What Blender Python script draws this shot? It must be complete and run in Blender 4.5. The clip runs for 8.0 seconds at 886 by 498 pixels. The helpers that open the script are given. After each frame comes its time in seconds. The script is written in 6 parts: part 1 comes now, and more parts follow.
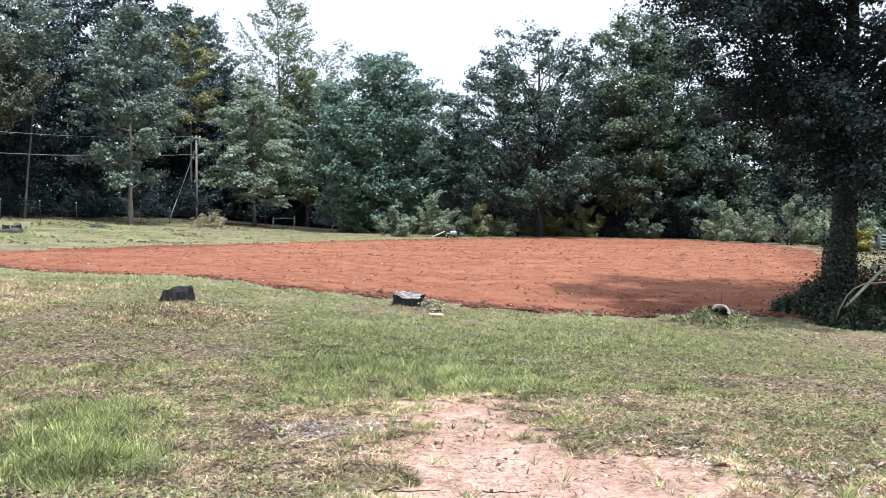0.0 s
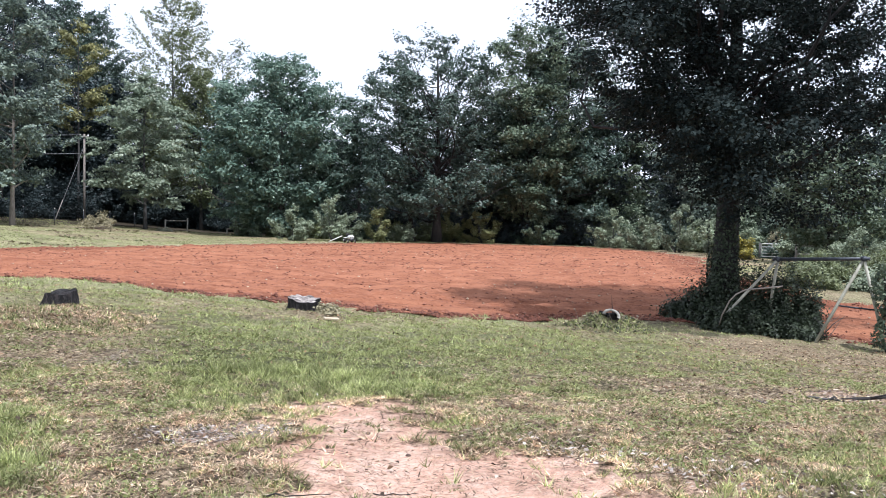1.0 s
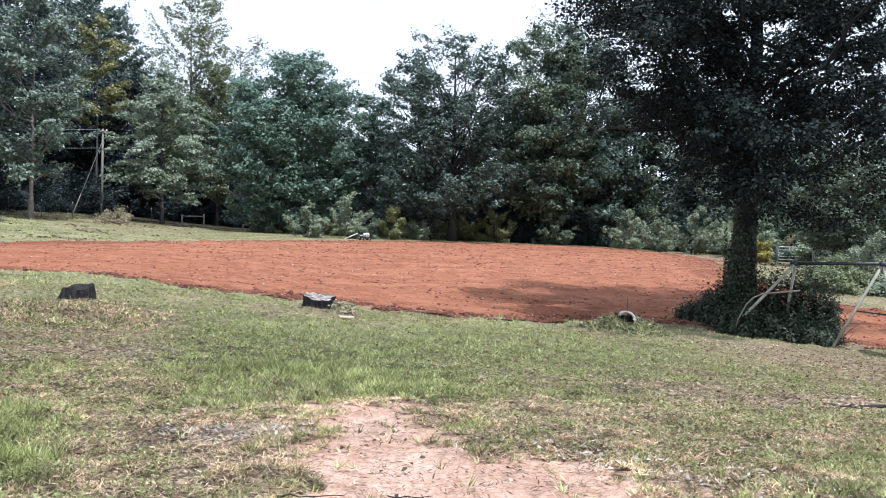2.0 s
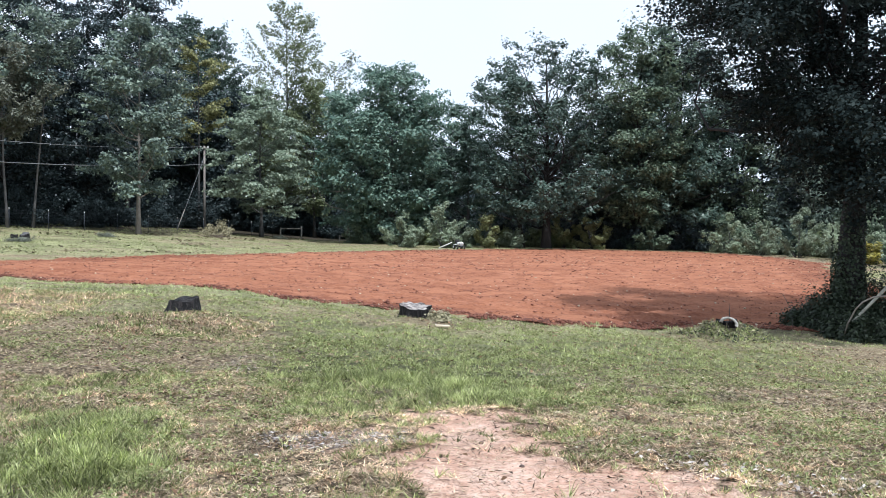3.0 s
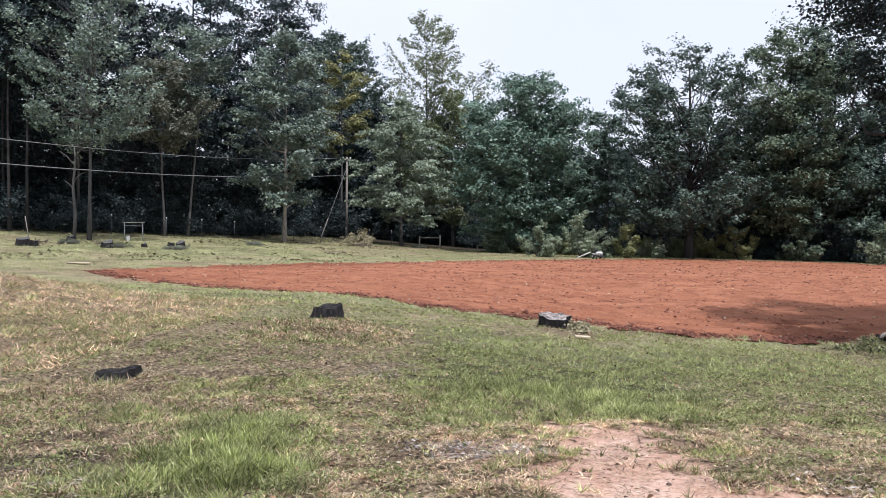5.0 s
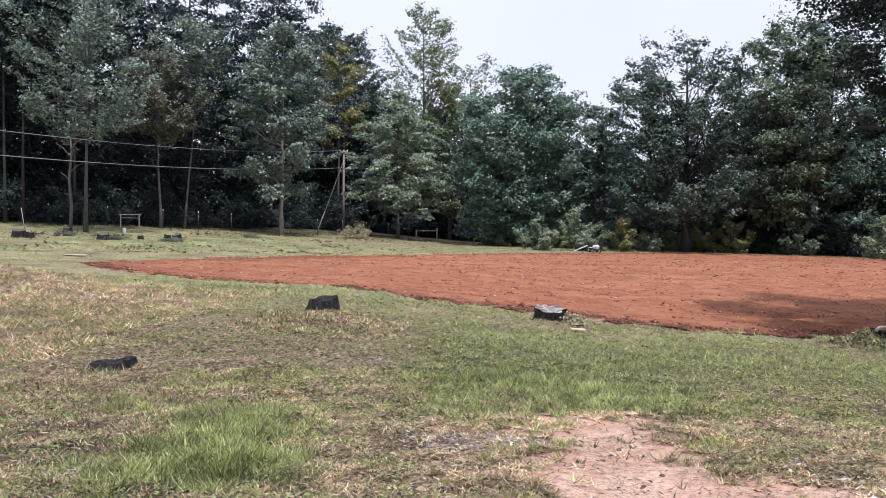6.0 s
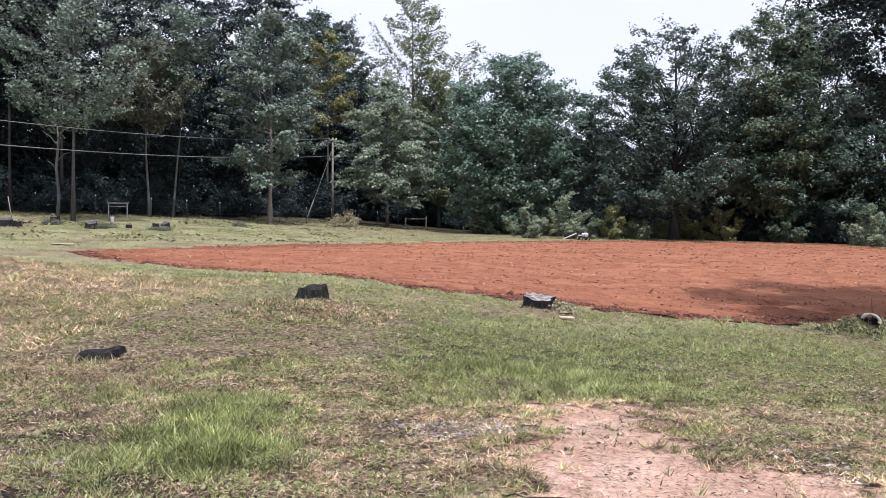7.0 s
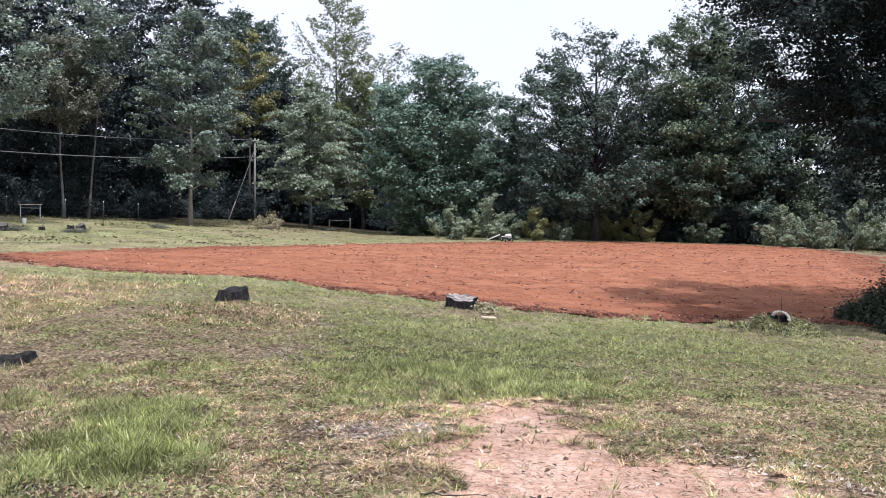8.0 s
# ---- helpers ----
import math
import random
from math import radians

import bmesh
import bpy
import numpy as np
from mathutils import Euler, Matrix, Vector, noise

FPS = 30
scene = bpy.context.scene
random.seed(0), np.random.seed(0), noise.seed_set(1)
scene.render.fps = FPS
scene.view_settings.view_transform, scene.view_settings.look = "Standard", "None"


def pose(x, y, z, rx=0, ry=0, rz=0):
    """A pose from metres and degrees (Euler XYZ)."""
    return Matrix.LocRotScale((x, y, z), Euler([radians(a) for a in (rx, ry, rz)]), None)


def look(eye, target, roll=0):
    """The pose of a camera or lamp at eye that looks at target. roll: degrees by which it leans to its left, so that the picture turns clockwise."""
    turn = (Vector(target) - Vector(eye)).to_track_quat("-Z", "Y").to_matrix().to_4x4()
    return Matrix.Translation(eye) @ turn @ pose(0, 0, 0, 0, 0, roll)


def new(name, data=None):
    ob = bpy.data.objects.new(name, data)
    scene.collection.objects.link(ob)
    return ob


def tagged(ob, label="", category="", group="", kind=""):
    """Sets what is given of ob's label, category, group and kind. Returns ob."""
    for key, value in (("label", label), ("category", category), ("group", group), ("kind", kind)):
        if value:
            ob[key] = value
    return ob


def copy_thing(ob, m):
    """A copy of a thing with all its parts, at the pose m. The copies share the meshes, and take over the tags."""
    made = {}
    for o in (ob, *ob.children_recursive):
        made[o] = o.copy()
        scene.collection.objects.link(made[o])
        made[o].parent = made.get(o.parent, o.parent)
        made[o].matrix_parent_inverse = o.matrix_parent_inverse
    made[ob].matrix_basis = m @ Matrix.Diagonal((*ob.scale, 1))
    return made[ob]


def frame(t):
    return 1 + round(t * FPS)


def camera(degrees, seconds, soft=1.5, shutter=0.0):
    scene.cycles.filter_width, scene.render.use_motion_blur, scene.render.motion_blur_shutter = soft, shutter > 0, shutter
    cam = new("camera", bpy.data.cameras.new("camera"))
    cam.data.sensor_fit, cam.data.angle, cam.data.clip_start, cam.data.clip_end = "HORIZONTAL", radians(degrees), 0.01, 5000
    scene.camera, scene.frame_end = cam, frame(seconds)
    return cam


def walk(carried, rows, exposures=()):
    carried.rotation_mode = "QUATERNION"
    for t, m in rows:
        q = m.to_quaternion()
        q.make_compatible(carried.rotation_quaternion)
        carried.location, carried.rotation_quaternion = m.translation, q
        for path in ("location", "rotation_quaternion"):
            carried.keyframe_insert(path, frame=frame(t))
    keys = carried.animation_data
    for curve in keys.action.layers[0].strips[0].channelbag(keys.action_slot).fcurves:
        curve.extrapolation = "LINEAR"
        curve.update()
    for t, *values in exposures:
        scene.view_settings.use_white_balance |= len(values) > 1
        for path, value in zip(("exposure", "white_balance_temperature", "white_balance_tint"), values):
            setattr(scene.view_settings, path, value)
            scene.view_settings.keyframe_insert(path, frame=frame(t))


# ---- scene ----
cam = camera(50.90, 8.0, soft=0.5)
EYE = 1.6
# seconds, eye x, y, z above EYE, yaw, pitch, roll
ROWS = [
    (0.0, -0.003, -0.049, 0.005, 0.00, -2.35, 0.06),
    (0.5, 0.016, -0.029, -0.009, -2.91, -2.71, 0.27),
    (1.0, 0.026, -0.041, -0.016, -6.25, -1.99, -0.67),
    (1.2, 0.025, -0.037, -0.012, -7.26, -1.90, -0.97),
    (2.3, 0.011, -0.015, 0.007, -3.76, -2.19, -0.80),
    (2.5, 0.018, -0.019, 0.006, -2.56, -2.08, -0.08),
    (3.0, 0.003, -0.014, 0.005, 0.44, -1.67, -0.18),
    (3.5, -0.019, 0.005, 0.010, 2.72, -1.79, -0.38),
    (4.0, -0.018, 0.032, 0.009, 5.05, -1.42, -0.98),
    (4.5, -0.036, 0.036, 0.008, 7.18, -0.99, -0.72),
    (5.0, -0.036, 0.046, 0.003, 8.88, -1.13, -0.23),
    (6.5, -0.012, 0.040, -0.012, 8.56, -1.90, -0.51),
    (7.0, -0.011, 0.029, -0.001, 8.04, -2.28, -0.31),
    (7.5, 0.005, 0.011, 0.003, 6.59, -2.31, -0.24),
    (8.0, 0.032, 0.008, -0.007, 3.41, -2.16, -0.28),
]
walk(cam, [(t, pose(x, y, EYE + z, 90 + pitch, roll, yaw)) for t, x, y, z, yaw, pitch, roll in ROWS],
     exposures=[(0.0, 0.22, 5820, 9), (0.6, 0.20, 5880, 12), (1.0, 0.17, 5850, 12), (2.3, 0.14, 5740, 8), (3.0, 0.06, 5720, 6), (3.5, 0.03, 5910, 7), (4.5, -0.10, 6040, 12), (5.5, -0.16, 6020, 14),
                (6.5, -0.12, 6040, 16), (7.5, -0.04, 6040, 16), (8.0, -0.01, 6030, 15)])

# ---- light: hazy midday sun behind the camera, thin white cloud ----
SUN = Vector((1.9, -3.6, 8.6)).normalized()
world = bpy.data.worlds.new("hazy_sky")
scene.world = world
world.use_nodes = True
wn, wl = world.node_tree.nodes, world.node_tree.links
wn.clear()
w_out = wn.new("ShaderNodeOutputWorld")
w_bg = wn.new("ShaderNodeBackground")
w_sky = wn.new("ShaderNodeTexSky")
w_sky.sky_type, w_sky.sun_disc = "NISHITA", False
w_sky.sun_elevation = math.asin(SUN.z)
w_sky.sun_rotation = math.atan2(SUN.x, SUN.y)
w_sky.air_density, w_sky.dust_density, w_sky.ozone_density = 1.0, 4.0, 0.6
w_scale = wn.new("ShaderNodeVectorMath")
w_scale.operation = "SCALE"
w_scale.inputs["Scale"].default_value = 0.10
wl.new(w_sky.outputs["Color"], w_scale.inputs[0])
w_tc = wn.new("ShaderNodeTexCoord")
w_noise = wn.new("ShaderNodeTexNoise")
w_noise.inputs["Scale"].default_value = 2.2
w_noise.inputs["Detail"].default_value = 4
wl.new(w_tc.outputs["Generated"], w_noise.inputs["Vector"])
w_ramp = wn.new("ShaderNodeMapRange")
w_ramp.inputs["From Min"].default_value, w_ramp.inputs["From Max"].default_value = 0.25, 0.75
w_ramp.inputs["To Min"].default_value, w_ramp.inputs["To Max"].default_value = 0.84, 1.0
wl.new(w_noise.outputs["Fac"], w_ramp.inputs["Value"])
w_mix = wn.new("ShaderNodeMix")
w_mix.data_type = "RGBA"
wl.new(w_ramp.outputs["Result"], w_mix.inputs["Factor"])
wl.new(w_scale.outputs["Vector"], w_mix.inputs["A"])
w_mix.inputs["B"].default_value = (1.09, 1.13, 1.23, 1)
wl.new(w_mix.outputs["Result"], w_bg.inputs["Color"])
w_bg.inputs["Strength"].default_value = 1.0
wl.new(w_bg.outputs["Background"], w_out.inputs["Surface"])

sun_data = bpy.data.lights.new("sun", "SUN")
sun_data.energy, sun_data.angle, sun_data.color = 4.7, radians(1.5), (1.0, 0.965, 0.92)
sun = new("sun", sun_data)
sun.matrix_world = look(SUN * 200, (0, 0, 0))

# ---- materials ----


def material(name):
    m = bpy.data.materials.new(name)
    m.use_nodes = True
    nt = m.node_tree
    nt.nodes.clear()
    out = nt.nodes.new("ShaderNodeOutputMaterial")
    return m, nt, nt.nodes, nt.links, out


def noise_node(N, L, vec, scale, detail=4.0, rough=0.55):
    n = N.new("ShaderNodeTexNoise")
    n.inputs["Scale"].default_value = scale
    n.inputs["Detail"].default_value = detail
    n.inputs["Roughness"].default_value = rough
    if vec is not None:
        L.new(vec, n.inputs["Vector"])
    return n


def ramp_node(N, L, fac, stops):
    r = N.new("ShaderNodeValToRGB")
    e = r.color_ramp.elements
    while len(e) < len(stops):
        e.new(0.5)
    for el, (p, c) in zip(e, stops):
        el.position, el.color = p, (*c, 1)
    L.new(fac, r.inputs["Fac"])
    return r


def mix_node(N, L, fac, a, b, blend="MIX"):
    m = N.new("ShaderNodeMix")
    m.data_type, m.blend_type = "RGBA", blend
    for key, v in (("Factor", fac), ("A", a), ("B", b)):
        if isinstance(v, (int, float)):
            m.inputs[key].default_value = v
        elif isinstance(v, tuple):
            m.inputs[key].default_value = (*v, 1)
        else:
            L.new(v, m.inputs[key])
    return m.outputs["Result"]


def math_node(N, L, op, a, b=0.0, clamp=False):
    m = N.new("ShaderNodeMath")
    m.operation, m.use_clamp = op, clamp
    for i, v in enumerate((a, b)):
        if isinstance(v, (int, float)):
            m.inputs[i].default_value = v
        else:
            L.new(v, m.inputs[i])
    return m.outputs[0]


def bump_node(N, L, height, dist, strength=1.0):
    b = N.new("ShaderNodeBump")
    b.inputs["Distance"].default_value = dist
    b.inputs["Strength"].default_value = strength
    L.new(height, b.inputs["Height"])
    return b.outputs["Normal"]


def leaf_material(name, dark, mid, light, thru=0.24, rough=0.42, spec=0.38):
    m, nt, N, L, out = material(name)
    geo = N.new("ShaderNodeNewGeometry")
    ramp = ramp_node(N, L, geo.outputs["Random Per Island"], [(0.0, dark), (0.55, mid), (1.0, light)])
    tc = N.new("ShaderNodeTexCoord")
    big = noise_node(N, L, tc.outputs["Object"], 0.35, 2)
    col = mix_node(N, L, math_node(N, L, "MULTIPLY", big.outputs["Fac"], 0.7), ramp.outputs["Color"], mid)
    info = N.new("ShaderNodeObjectInfo")
    hsv = N.new("ShaderNodeHueSaturation")
    L.new(col, hsv.inputs["Color"])
    tuft = noise_node(N, L, tc.outputs["Object"], 1.5, 3, 0.6)
    vary = math_node(N, L, "ADD", math_node(N, L, "MULTIPLY", math_node(N, L, "SUBTRACT", tuft.outputs["Fac"], 0.5), 1.4), 1.05)
    L.new(math_node(N, L, "MULTIPLY", vary, math_node(N, L, "ADD", math_node(N, L, "MULTIPLY", info.outputs["Random"], 0.35), 0.82)), hsv.inputs["Value"])
    p = N.new("ShaderNodeBsdfPrincipled")
    p.inputs["Roughness"].default_value = rough
    p.inputs["Specular IOR Level"].default_value = spec
    L.new(hsv.outputs["Color"], p.inputs["Base Color"])
    tr = N.new("ShaderNodeBsdfTranslucent")
    L.new(hsv.outputs["Color"], tr.inputs["Color"])
    mx = N.new("ShaderNodeMixShader")
    mx.inputs["Fac"].default_value = thru
    L.new(p.outputs["BSDF"], mx.inputs[1])
    L.new(tr.outputs["BSDF"], mx.inputs[2])
    L.new(mx.outputs["Shader"], out.inputs["Surface"])
    return m


def rough_material(name, dark, light, scale, stretch=(1, 1, 1), rough=0.85, bump=0.01, metal=0.0, fine=None, stops=(0.34, 0.66)):
    """Two scales of mottling and a bump: bark, weathered wood, stone, rusty metal."""
    m, nt, N, L, out = material(name)
    tc = N.new("ShaderNodeTexCoord")
    mp = N.new("ShaderNodeMapping")
    mp.inputs["Scale"].default_value = stretch
    L.new(tc.outputs["Object"], mp.inputs["Vector"])
    a = noise_node(N, L, mp.outputs["Vector"], scale, 5, 0.6)
    b = noise_node(N, L, mp.outputs["Vector"], fine or scale * 6, 4, 0.6)
    mixv = math_node(N, L, "ADD", math_node(N, L, "MULTIPLY", a.outputs["Fac"], 0.55), math_node(N, L, "MULTIPLY", b.outputs["Fac"], 0.45))
    r = ramp_node(N, L, mixv, [(stops[0], dark), (stops[1], light)])
    p = N.new("ShaderNodeBsdfPrincipled")
    L.new(r.outputs["Color"], p.inputs["Base Color"])
    p.inputs["Roughness"].default_value = rough
    p.inputs["Metallic"].default_value = metal
    L.new(bump_node(N, L, mixv, bump), p.inputs["Normal"])
    L.new(p.outputs["BSDF"], out.inputs["Surface"])
    return m


LEAF = {
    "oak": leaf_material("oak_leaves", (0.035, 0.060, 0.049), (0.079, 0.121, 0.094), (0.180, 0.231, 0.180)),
    # lighter copy of the oak leaves, with sunlight put into the colour
    "sunlit": leaf_material("oak_leaves_tinted_sunlit", (0.044, 0.070, 0.048), (0.099, 0.136, 0.086), (0.224, 0.260, 0.167)),
    "grey": leaf_material("grey_green_leaves", (0.057, 0.085, 0.077), (0.135, 0.179, 0.146), (0.366, 0.428, 0.325)),
    "willow": leaf_material("willow_oak_leaves", (0.168, 0.222, 0.166), (0.285, 0.352, 0.252), (0.410, 0.448, 0.335), spec=0.35),
    "lime": leaf_material("yellow_green_scrub_leaves", (0.110, 0.125, 0.052), (0.215, 0.228, 0.102), (0.360, 0.355, 0.190), spec=0.3),
    "deep": leaf_material("deep_green_leaves", (0.066, 0.120, 0.099), (0.146, 0.226, 0.172), (0.290, 0.370, 0.278)),
    "yellow": leaf_material("turning_leaves", (0.100, 0.106, 0.050), (0.220, 0.220, 0.096), (0.400, 0.380, 0.162), spec=0.3),
    "brown": leaf_material("browning_leaves", (0.079, 0.089, 0.066), (0.132, 0.142, 0.106), (0.236, 0.231, 0.174)),
    "light": leaf_material("pale_sparse_leaves", (0.116, 0.141, 0.066), (0.159, 0.187, 0.092), (0.195, 0.210, 0.112)),
    "needle": leaf_material("pine_needles", (0.022, 0.037, 0.042), (0.038, 0.057, 0.060), (0.072, 0.095, 0.090), thru=0.1, spec=0.3),
    # the wood's deep shade is put into this leaf colour
    "shade": leaf_material("shade_toned_leaves", (0.021, 0.034, 0.038), (0.037, 0.052, 0.054), (0.066, 0.086, 0.082), spec=0.25),
    "ivy": leaf_material("ivy_leaves", (0.016, 0.024, 0.014), (0.044, 0.062, 0.035), (0.105, 0.128, 0.076), rough=0.5, spec=0.35),
    "shrub": leaf_material("shrub_leaves", (0.135, 0.170, 0.112), (0.245, 0.295, 0.195), (0.400, 0.440, 0.315)),
    "straw": leaf_material("cut_dry_weeds", (0.150, 0.132, 0.078), (0.300, 0.270, 0.170), (0.480, 0.440, 0.310), spec=0.2),
    "weed": leaf_material("lawn_weed_leaves", (0.127, 0.155, 0.048), (0.247, 0.276, 0.097), (0.425, 0.431, 0.184)),
    "gold": leaf_material("goldenrod_flowers", (0.15, 0.15, 0.035), (0.32, 0.28, 0.055), (0.52, 0.43, 0.10)),
    # nearly black: the crown's own shade is put into the leaf colour
    "bigoak": leaf_material("self_shaded_oak_leaves", (0.008, 0.014, 0.014), (0.018, 0.026, 0.025), (0.042, 0.052, 0.046), thru=0.14, rough=0.6, spec=0.08),
}
BARK = rough_material("grey_brown_bark", (0.030, 0.029, 0.029), (0.120, 0.116, 0.112), 3.0, (1, 1, 0.25), 0.9, 0.02)
BARK_GREY = rough_material("weathered_grey_bark", (0.045, 0.043, 0.043), (0.140, 0.134, 0.128), 2.5, (1, 1, 0.3), 0.9, 0.02)
BARK_PALE = rough_material("pale_grey_bark", (0.13, 0.115, 0.10), (0.33, 0.30, 0.27), 2.5, (1, 1, 0.3), 0.9, 0.02)
BARK_DARK = rough_material("dark_bark", (0.013, 0.012, 0.012), (0.042, 0.037, 0.034), 4.0, (1, 1, 0.2), 0.95, 0.03)
# bark colour darkened for the shade the crown throws on the trunk
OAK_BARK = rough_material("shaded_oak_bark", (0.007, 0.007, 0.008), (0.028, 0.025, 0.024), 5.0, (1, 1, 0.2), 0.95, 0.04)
STUMP_BARK = rough_material("charred_stump_bark", (0.002, 0.0015, 0.002), (0.095, 0.078, 0.076), 17.0, (1, 1, 0.12), 0.95, 0.10, stops=(0.48, 0.72))
STUMP_CUT = rough_material("weathered_cut_wood", (0.045, 0.036, 0.034), (0.56, 0.50, 0.46), 11.0, (0.5, 1.6, 1), 0.9, 0.02, stops=(0.44, 0.62))
OLD_WOOD = rough_material("silvered_wood", (0.20, 0.18, 0.155), (0.48, 0.45, 0.40), 6.0, (1, 1, 0.2), 0.85, 0.006)
PALE_WOOD = rough_material("sun_bleached_wood", (0.42, 0.40, 0.36), (0.70, 0.68, 0.63), 6.0, (1, 1, 0.2), 0.8, 0.004)
TAN_BOARD = rough_material("dry_tan_board", (0.40, 0.32, 0.22), (0.62, 0.52, 0.38), 5.0, (0.3, 1, 1), 0.85, 0.004)
WHITE_PAINT = rough_material("weathered_white_paint", (0.58, 0.58, 0.56), (0.80, 0.80, 0.78), 5.0, (1, 1, 1), 0.5, 0.002)
CREAM_PAINT = rough_material("chipped_cream_paint", (0.20, 0.195, 0.15), (0.42, 0.41, 0.335), 4.0, (1, 1, 0.4), 0.55, 0.002)
DARK_METAL = rough_material("dark_blue_grey_paint", (0.018, 0.022, 0.030), (0.055, 0.062, 0.078), 7.0, (1, 1, 1), 0.45, 0.002, 0.2)
GALV = rough_material("galvanised_steel", (0.25, 0.26, 0.27), (0.45, 0.46, 0.47), 8.0, (1, 1, 1), 0.5, 0.001, 0.7)
WIRE = rough_material("weathered_cable", (0.16, 0.16, 0.165), (0.30, 0.30, 0.31), 3.0, (1, 1, 1), 0.6, 0.001)
RUBBER = rough_material("black_rubber", (0.012, 0.012, 0.012), (0.035, 0.033, 0.031), 10.0, (1, 1, 1), 0.8, 0.003)
STONE = rough_material("pale_field_stone", (0.30, 0.28, 0.26), (0.66, 0.64, 0.61), 7.0, (1, 1, 1), 0.85, 0.01)
DARK_STONE = rough_material("brown_stone", (0.05, 0.035, 0.03), (0.14, 0.09, 0.07), 20.0, (1, 1, 1), 0.9, 0.004)
CLOD_DARK = rough_material("moist_clay_clods", (0.050, 0.016, 0.010), (0.20, 0.072, 0.042), 5.0, (1, 1, 1), 0.95, 0.01)
CLOD = rough_material("red_clay_clods", (0.095, 0.032, 0.019), (0.38, 0.165, 0.106), 4.0, (1, 1, 1), 0.95, 0.01)
TWIG = rough_material("dead_twigs", (0.060, 0.045, 0.035), (0.22, 0.175, 0.135), 12.0, (1, 1, 1), 0.9, 0.003)


def attribute_material(name, rough=0.7, thru=0.25):
    """Colour from the blades' own attribute."""
    m, nt, N, L, out = material(name)
    at = N.new("ShaderNodeAttribute")
    at.attribute_name = "tint"
    p = N.new("ShaderNodeBsdfPrincipled")
    p.inputs["Roughness"].default_value = rough
    p.inputs["Specular IOR Level"].default_value = 0.2
    L.new(at.outputs["Color"], p.inputs["Base Color"])
    tr = N.new("ShaderNodeBsdfTranslucent")
    L.new(at.outputs["Color"], tr.inputs["Color"])
    mx = N.new("ShaderNodeMixShader")
    mx.inputs["Fac"].default_value = thru
    L.new(p.outputs["BSDF"], mx.inputs[1])
    L.new(tr.outputs["BSDF"], mx.inputs[2])
    L.new(mx.outputs["Shader"], out.inputs["Surface"])
    return m


BLADE = attribute_material("grass_blades")
LITTER = attribute_material("leaf_and_straw_litter", 0.8, 0.1)


def ground_material():
    m, nt, N, L, out = material("lawn_clay_and_field")
    tc = N.new("ShaderNodeTexCoord")
    pos = tc.outputs["Object"]

    def attr(n):
        a = N.new("ShaderNodeAttribute")
        a.attribute_name = n
        return a.outputs["Fac"]

    field, bare, dry, edge, wood = attr("field"), attr("bare"), attr("dry"), attr("edge"), attr("wood")
    n_big = noise_node(N, L, pos, 0.12, 3).outputs["Fac"]
    n_mid = noise_node(N, L, pos, 1.3, 5, 0.65).outputs["Fac"]
    n_fine = noise_node(N, L, pos, 14.0, 5, 0.7).outputs["Fac"]
    n_grit = noise_node(N, L, pos, 60.0, 3, 0.7).outputs["Fac"]
    n_blade = math_node(N, L, "ADD", math_node(N, L, "MULTIPLY", n_fine, 0.5), math_node(N, L, "MULTIPLY", noise_node(N, L, pos, 38.0, 3, 0.7).outputs["Fac"], 0.5))
    # lawn: the dark stops paint soil and the shade between blades
    g = ramp_node(N, L, n_blade, [(0.45, (0.012, 0.012, 0.007)), (0.54, (0.072, 0.072, 0.036)), (0.66, (0.230, 0.220, 0.118))]).outputs["Color"]
    s = ramp_node(N, L, n_blade, [(0.42, (0.022, 0.017, 0.011)), (0.51, (0.140, 0.104, 0.068)), (0.62, (0.36, 0.285, 0.195))]).outputs["Color"]
    dryness = math_node(N, L, "ADD", math_node(N, L, "SUBTRACT", math_node(N, L, "MULTIPLY", dry, 1.7), 0.40), math_node(N, L, "MULTIPLY", math_node(N, L, "SUBTRACT", n_mid, 0.5), 1.5), True)
    lawn = mix_node(N, L, dryness, g, s)
    # dark soil laid open in the rough corner
    soil = math_node(N, L, "MULTIPLY", math_node(N, L, "ADD", attr("soil"), math_node(N, L, "MULTIPLY", math_node(N, L, "SUBTRACT", n_fine, 0.62), 2.0)), 2.5, True)
    lawn = mix_node(N, L, soil, lawn, ramp_node(N, L, n_grit, [(0.40, (0.010, 0.008, 0.007)), (0.62, (0.070, 0.054, 0.045))]).outputs["Color"])
    # mown hay on the far bank
    hay = ramp_node(N, L, n_blade, [(0.38, (0.145, 0.147, 0.070)), (0.50, (0.305, 0.302, 0.152)), (0.62, (0.470, 0.455, 0.255))]).outputs["Color"]
    straw = ramp_node(N, L, n_blade, [(0.38, (0.110, 0.078, 0.046)), (0.50, (0.285, 0.220, 0.140)), (0.62, (0.460, 0.385, 0.265))]).outputs["Color"]
    hay = mix_node(N, L, dryness, hay, straw)
    lawn = mix_node(N, L, math_node(N, L, "MULTIPLY", attr("far"), math_node(N, L, "ADD", math_node(N, L, "MULTIPLY", math_node(N, L, "SUBTRACT", noise_node(N, L, pos, 0.5, 4, 0.65).outputs["Fac"], 0.5), 2.2), 0.70, True)), lawn, hay)
    # leaf litter under the wood
    humus = ramp_node(N, L, n_blade, [(0.38, (0.010, 0.009, 0.007)), (0.52, (0.040, 0.032, 0.022)), (0.64, (0.115, 0.090, 0.060))]).outputs["Color"]
    lawn = mix_node(N, L, math_node(N, L, "ADD", wood, math_node(N, L, "MULTIPLY", math_node(N, L, "SUBTRACT", n_mid, 0.5), 0.6), True), lawn, humus)
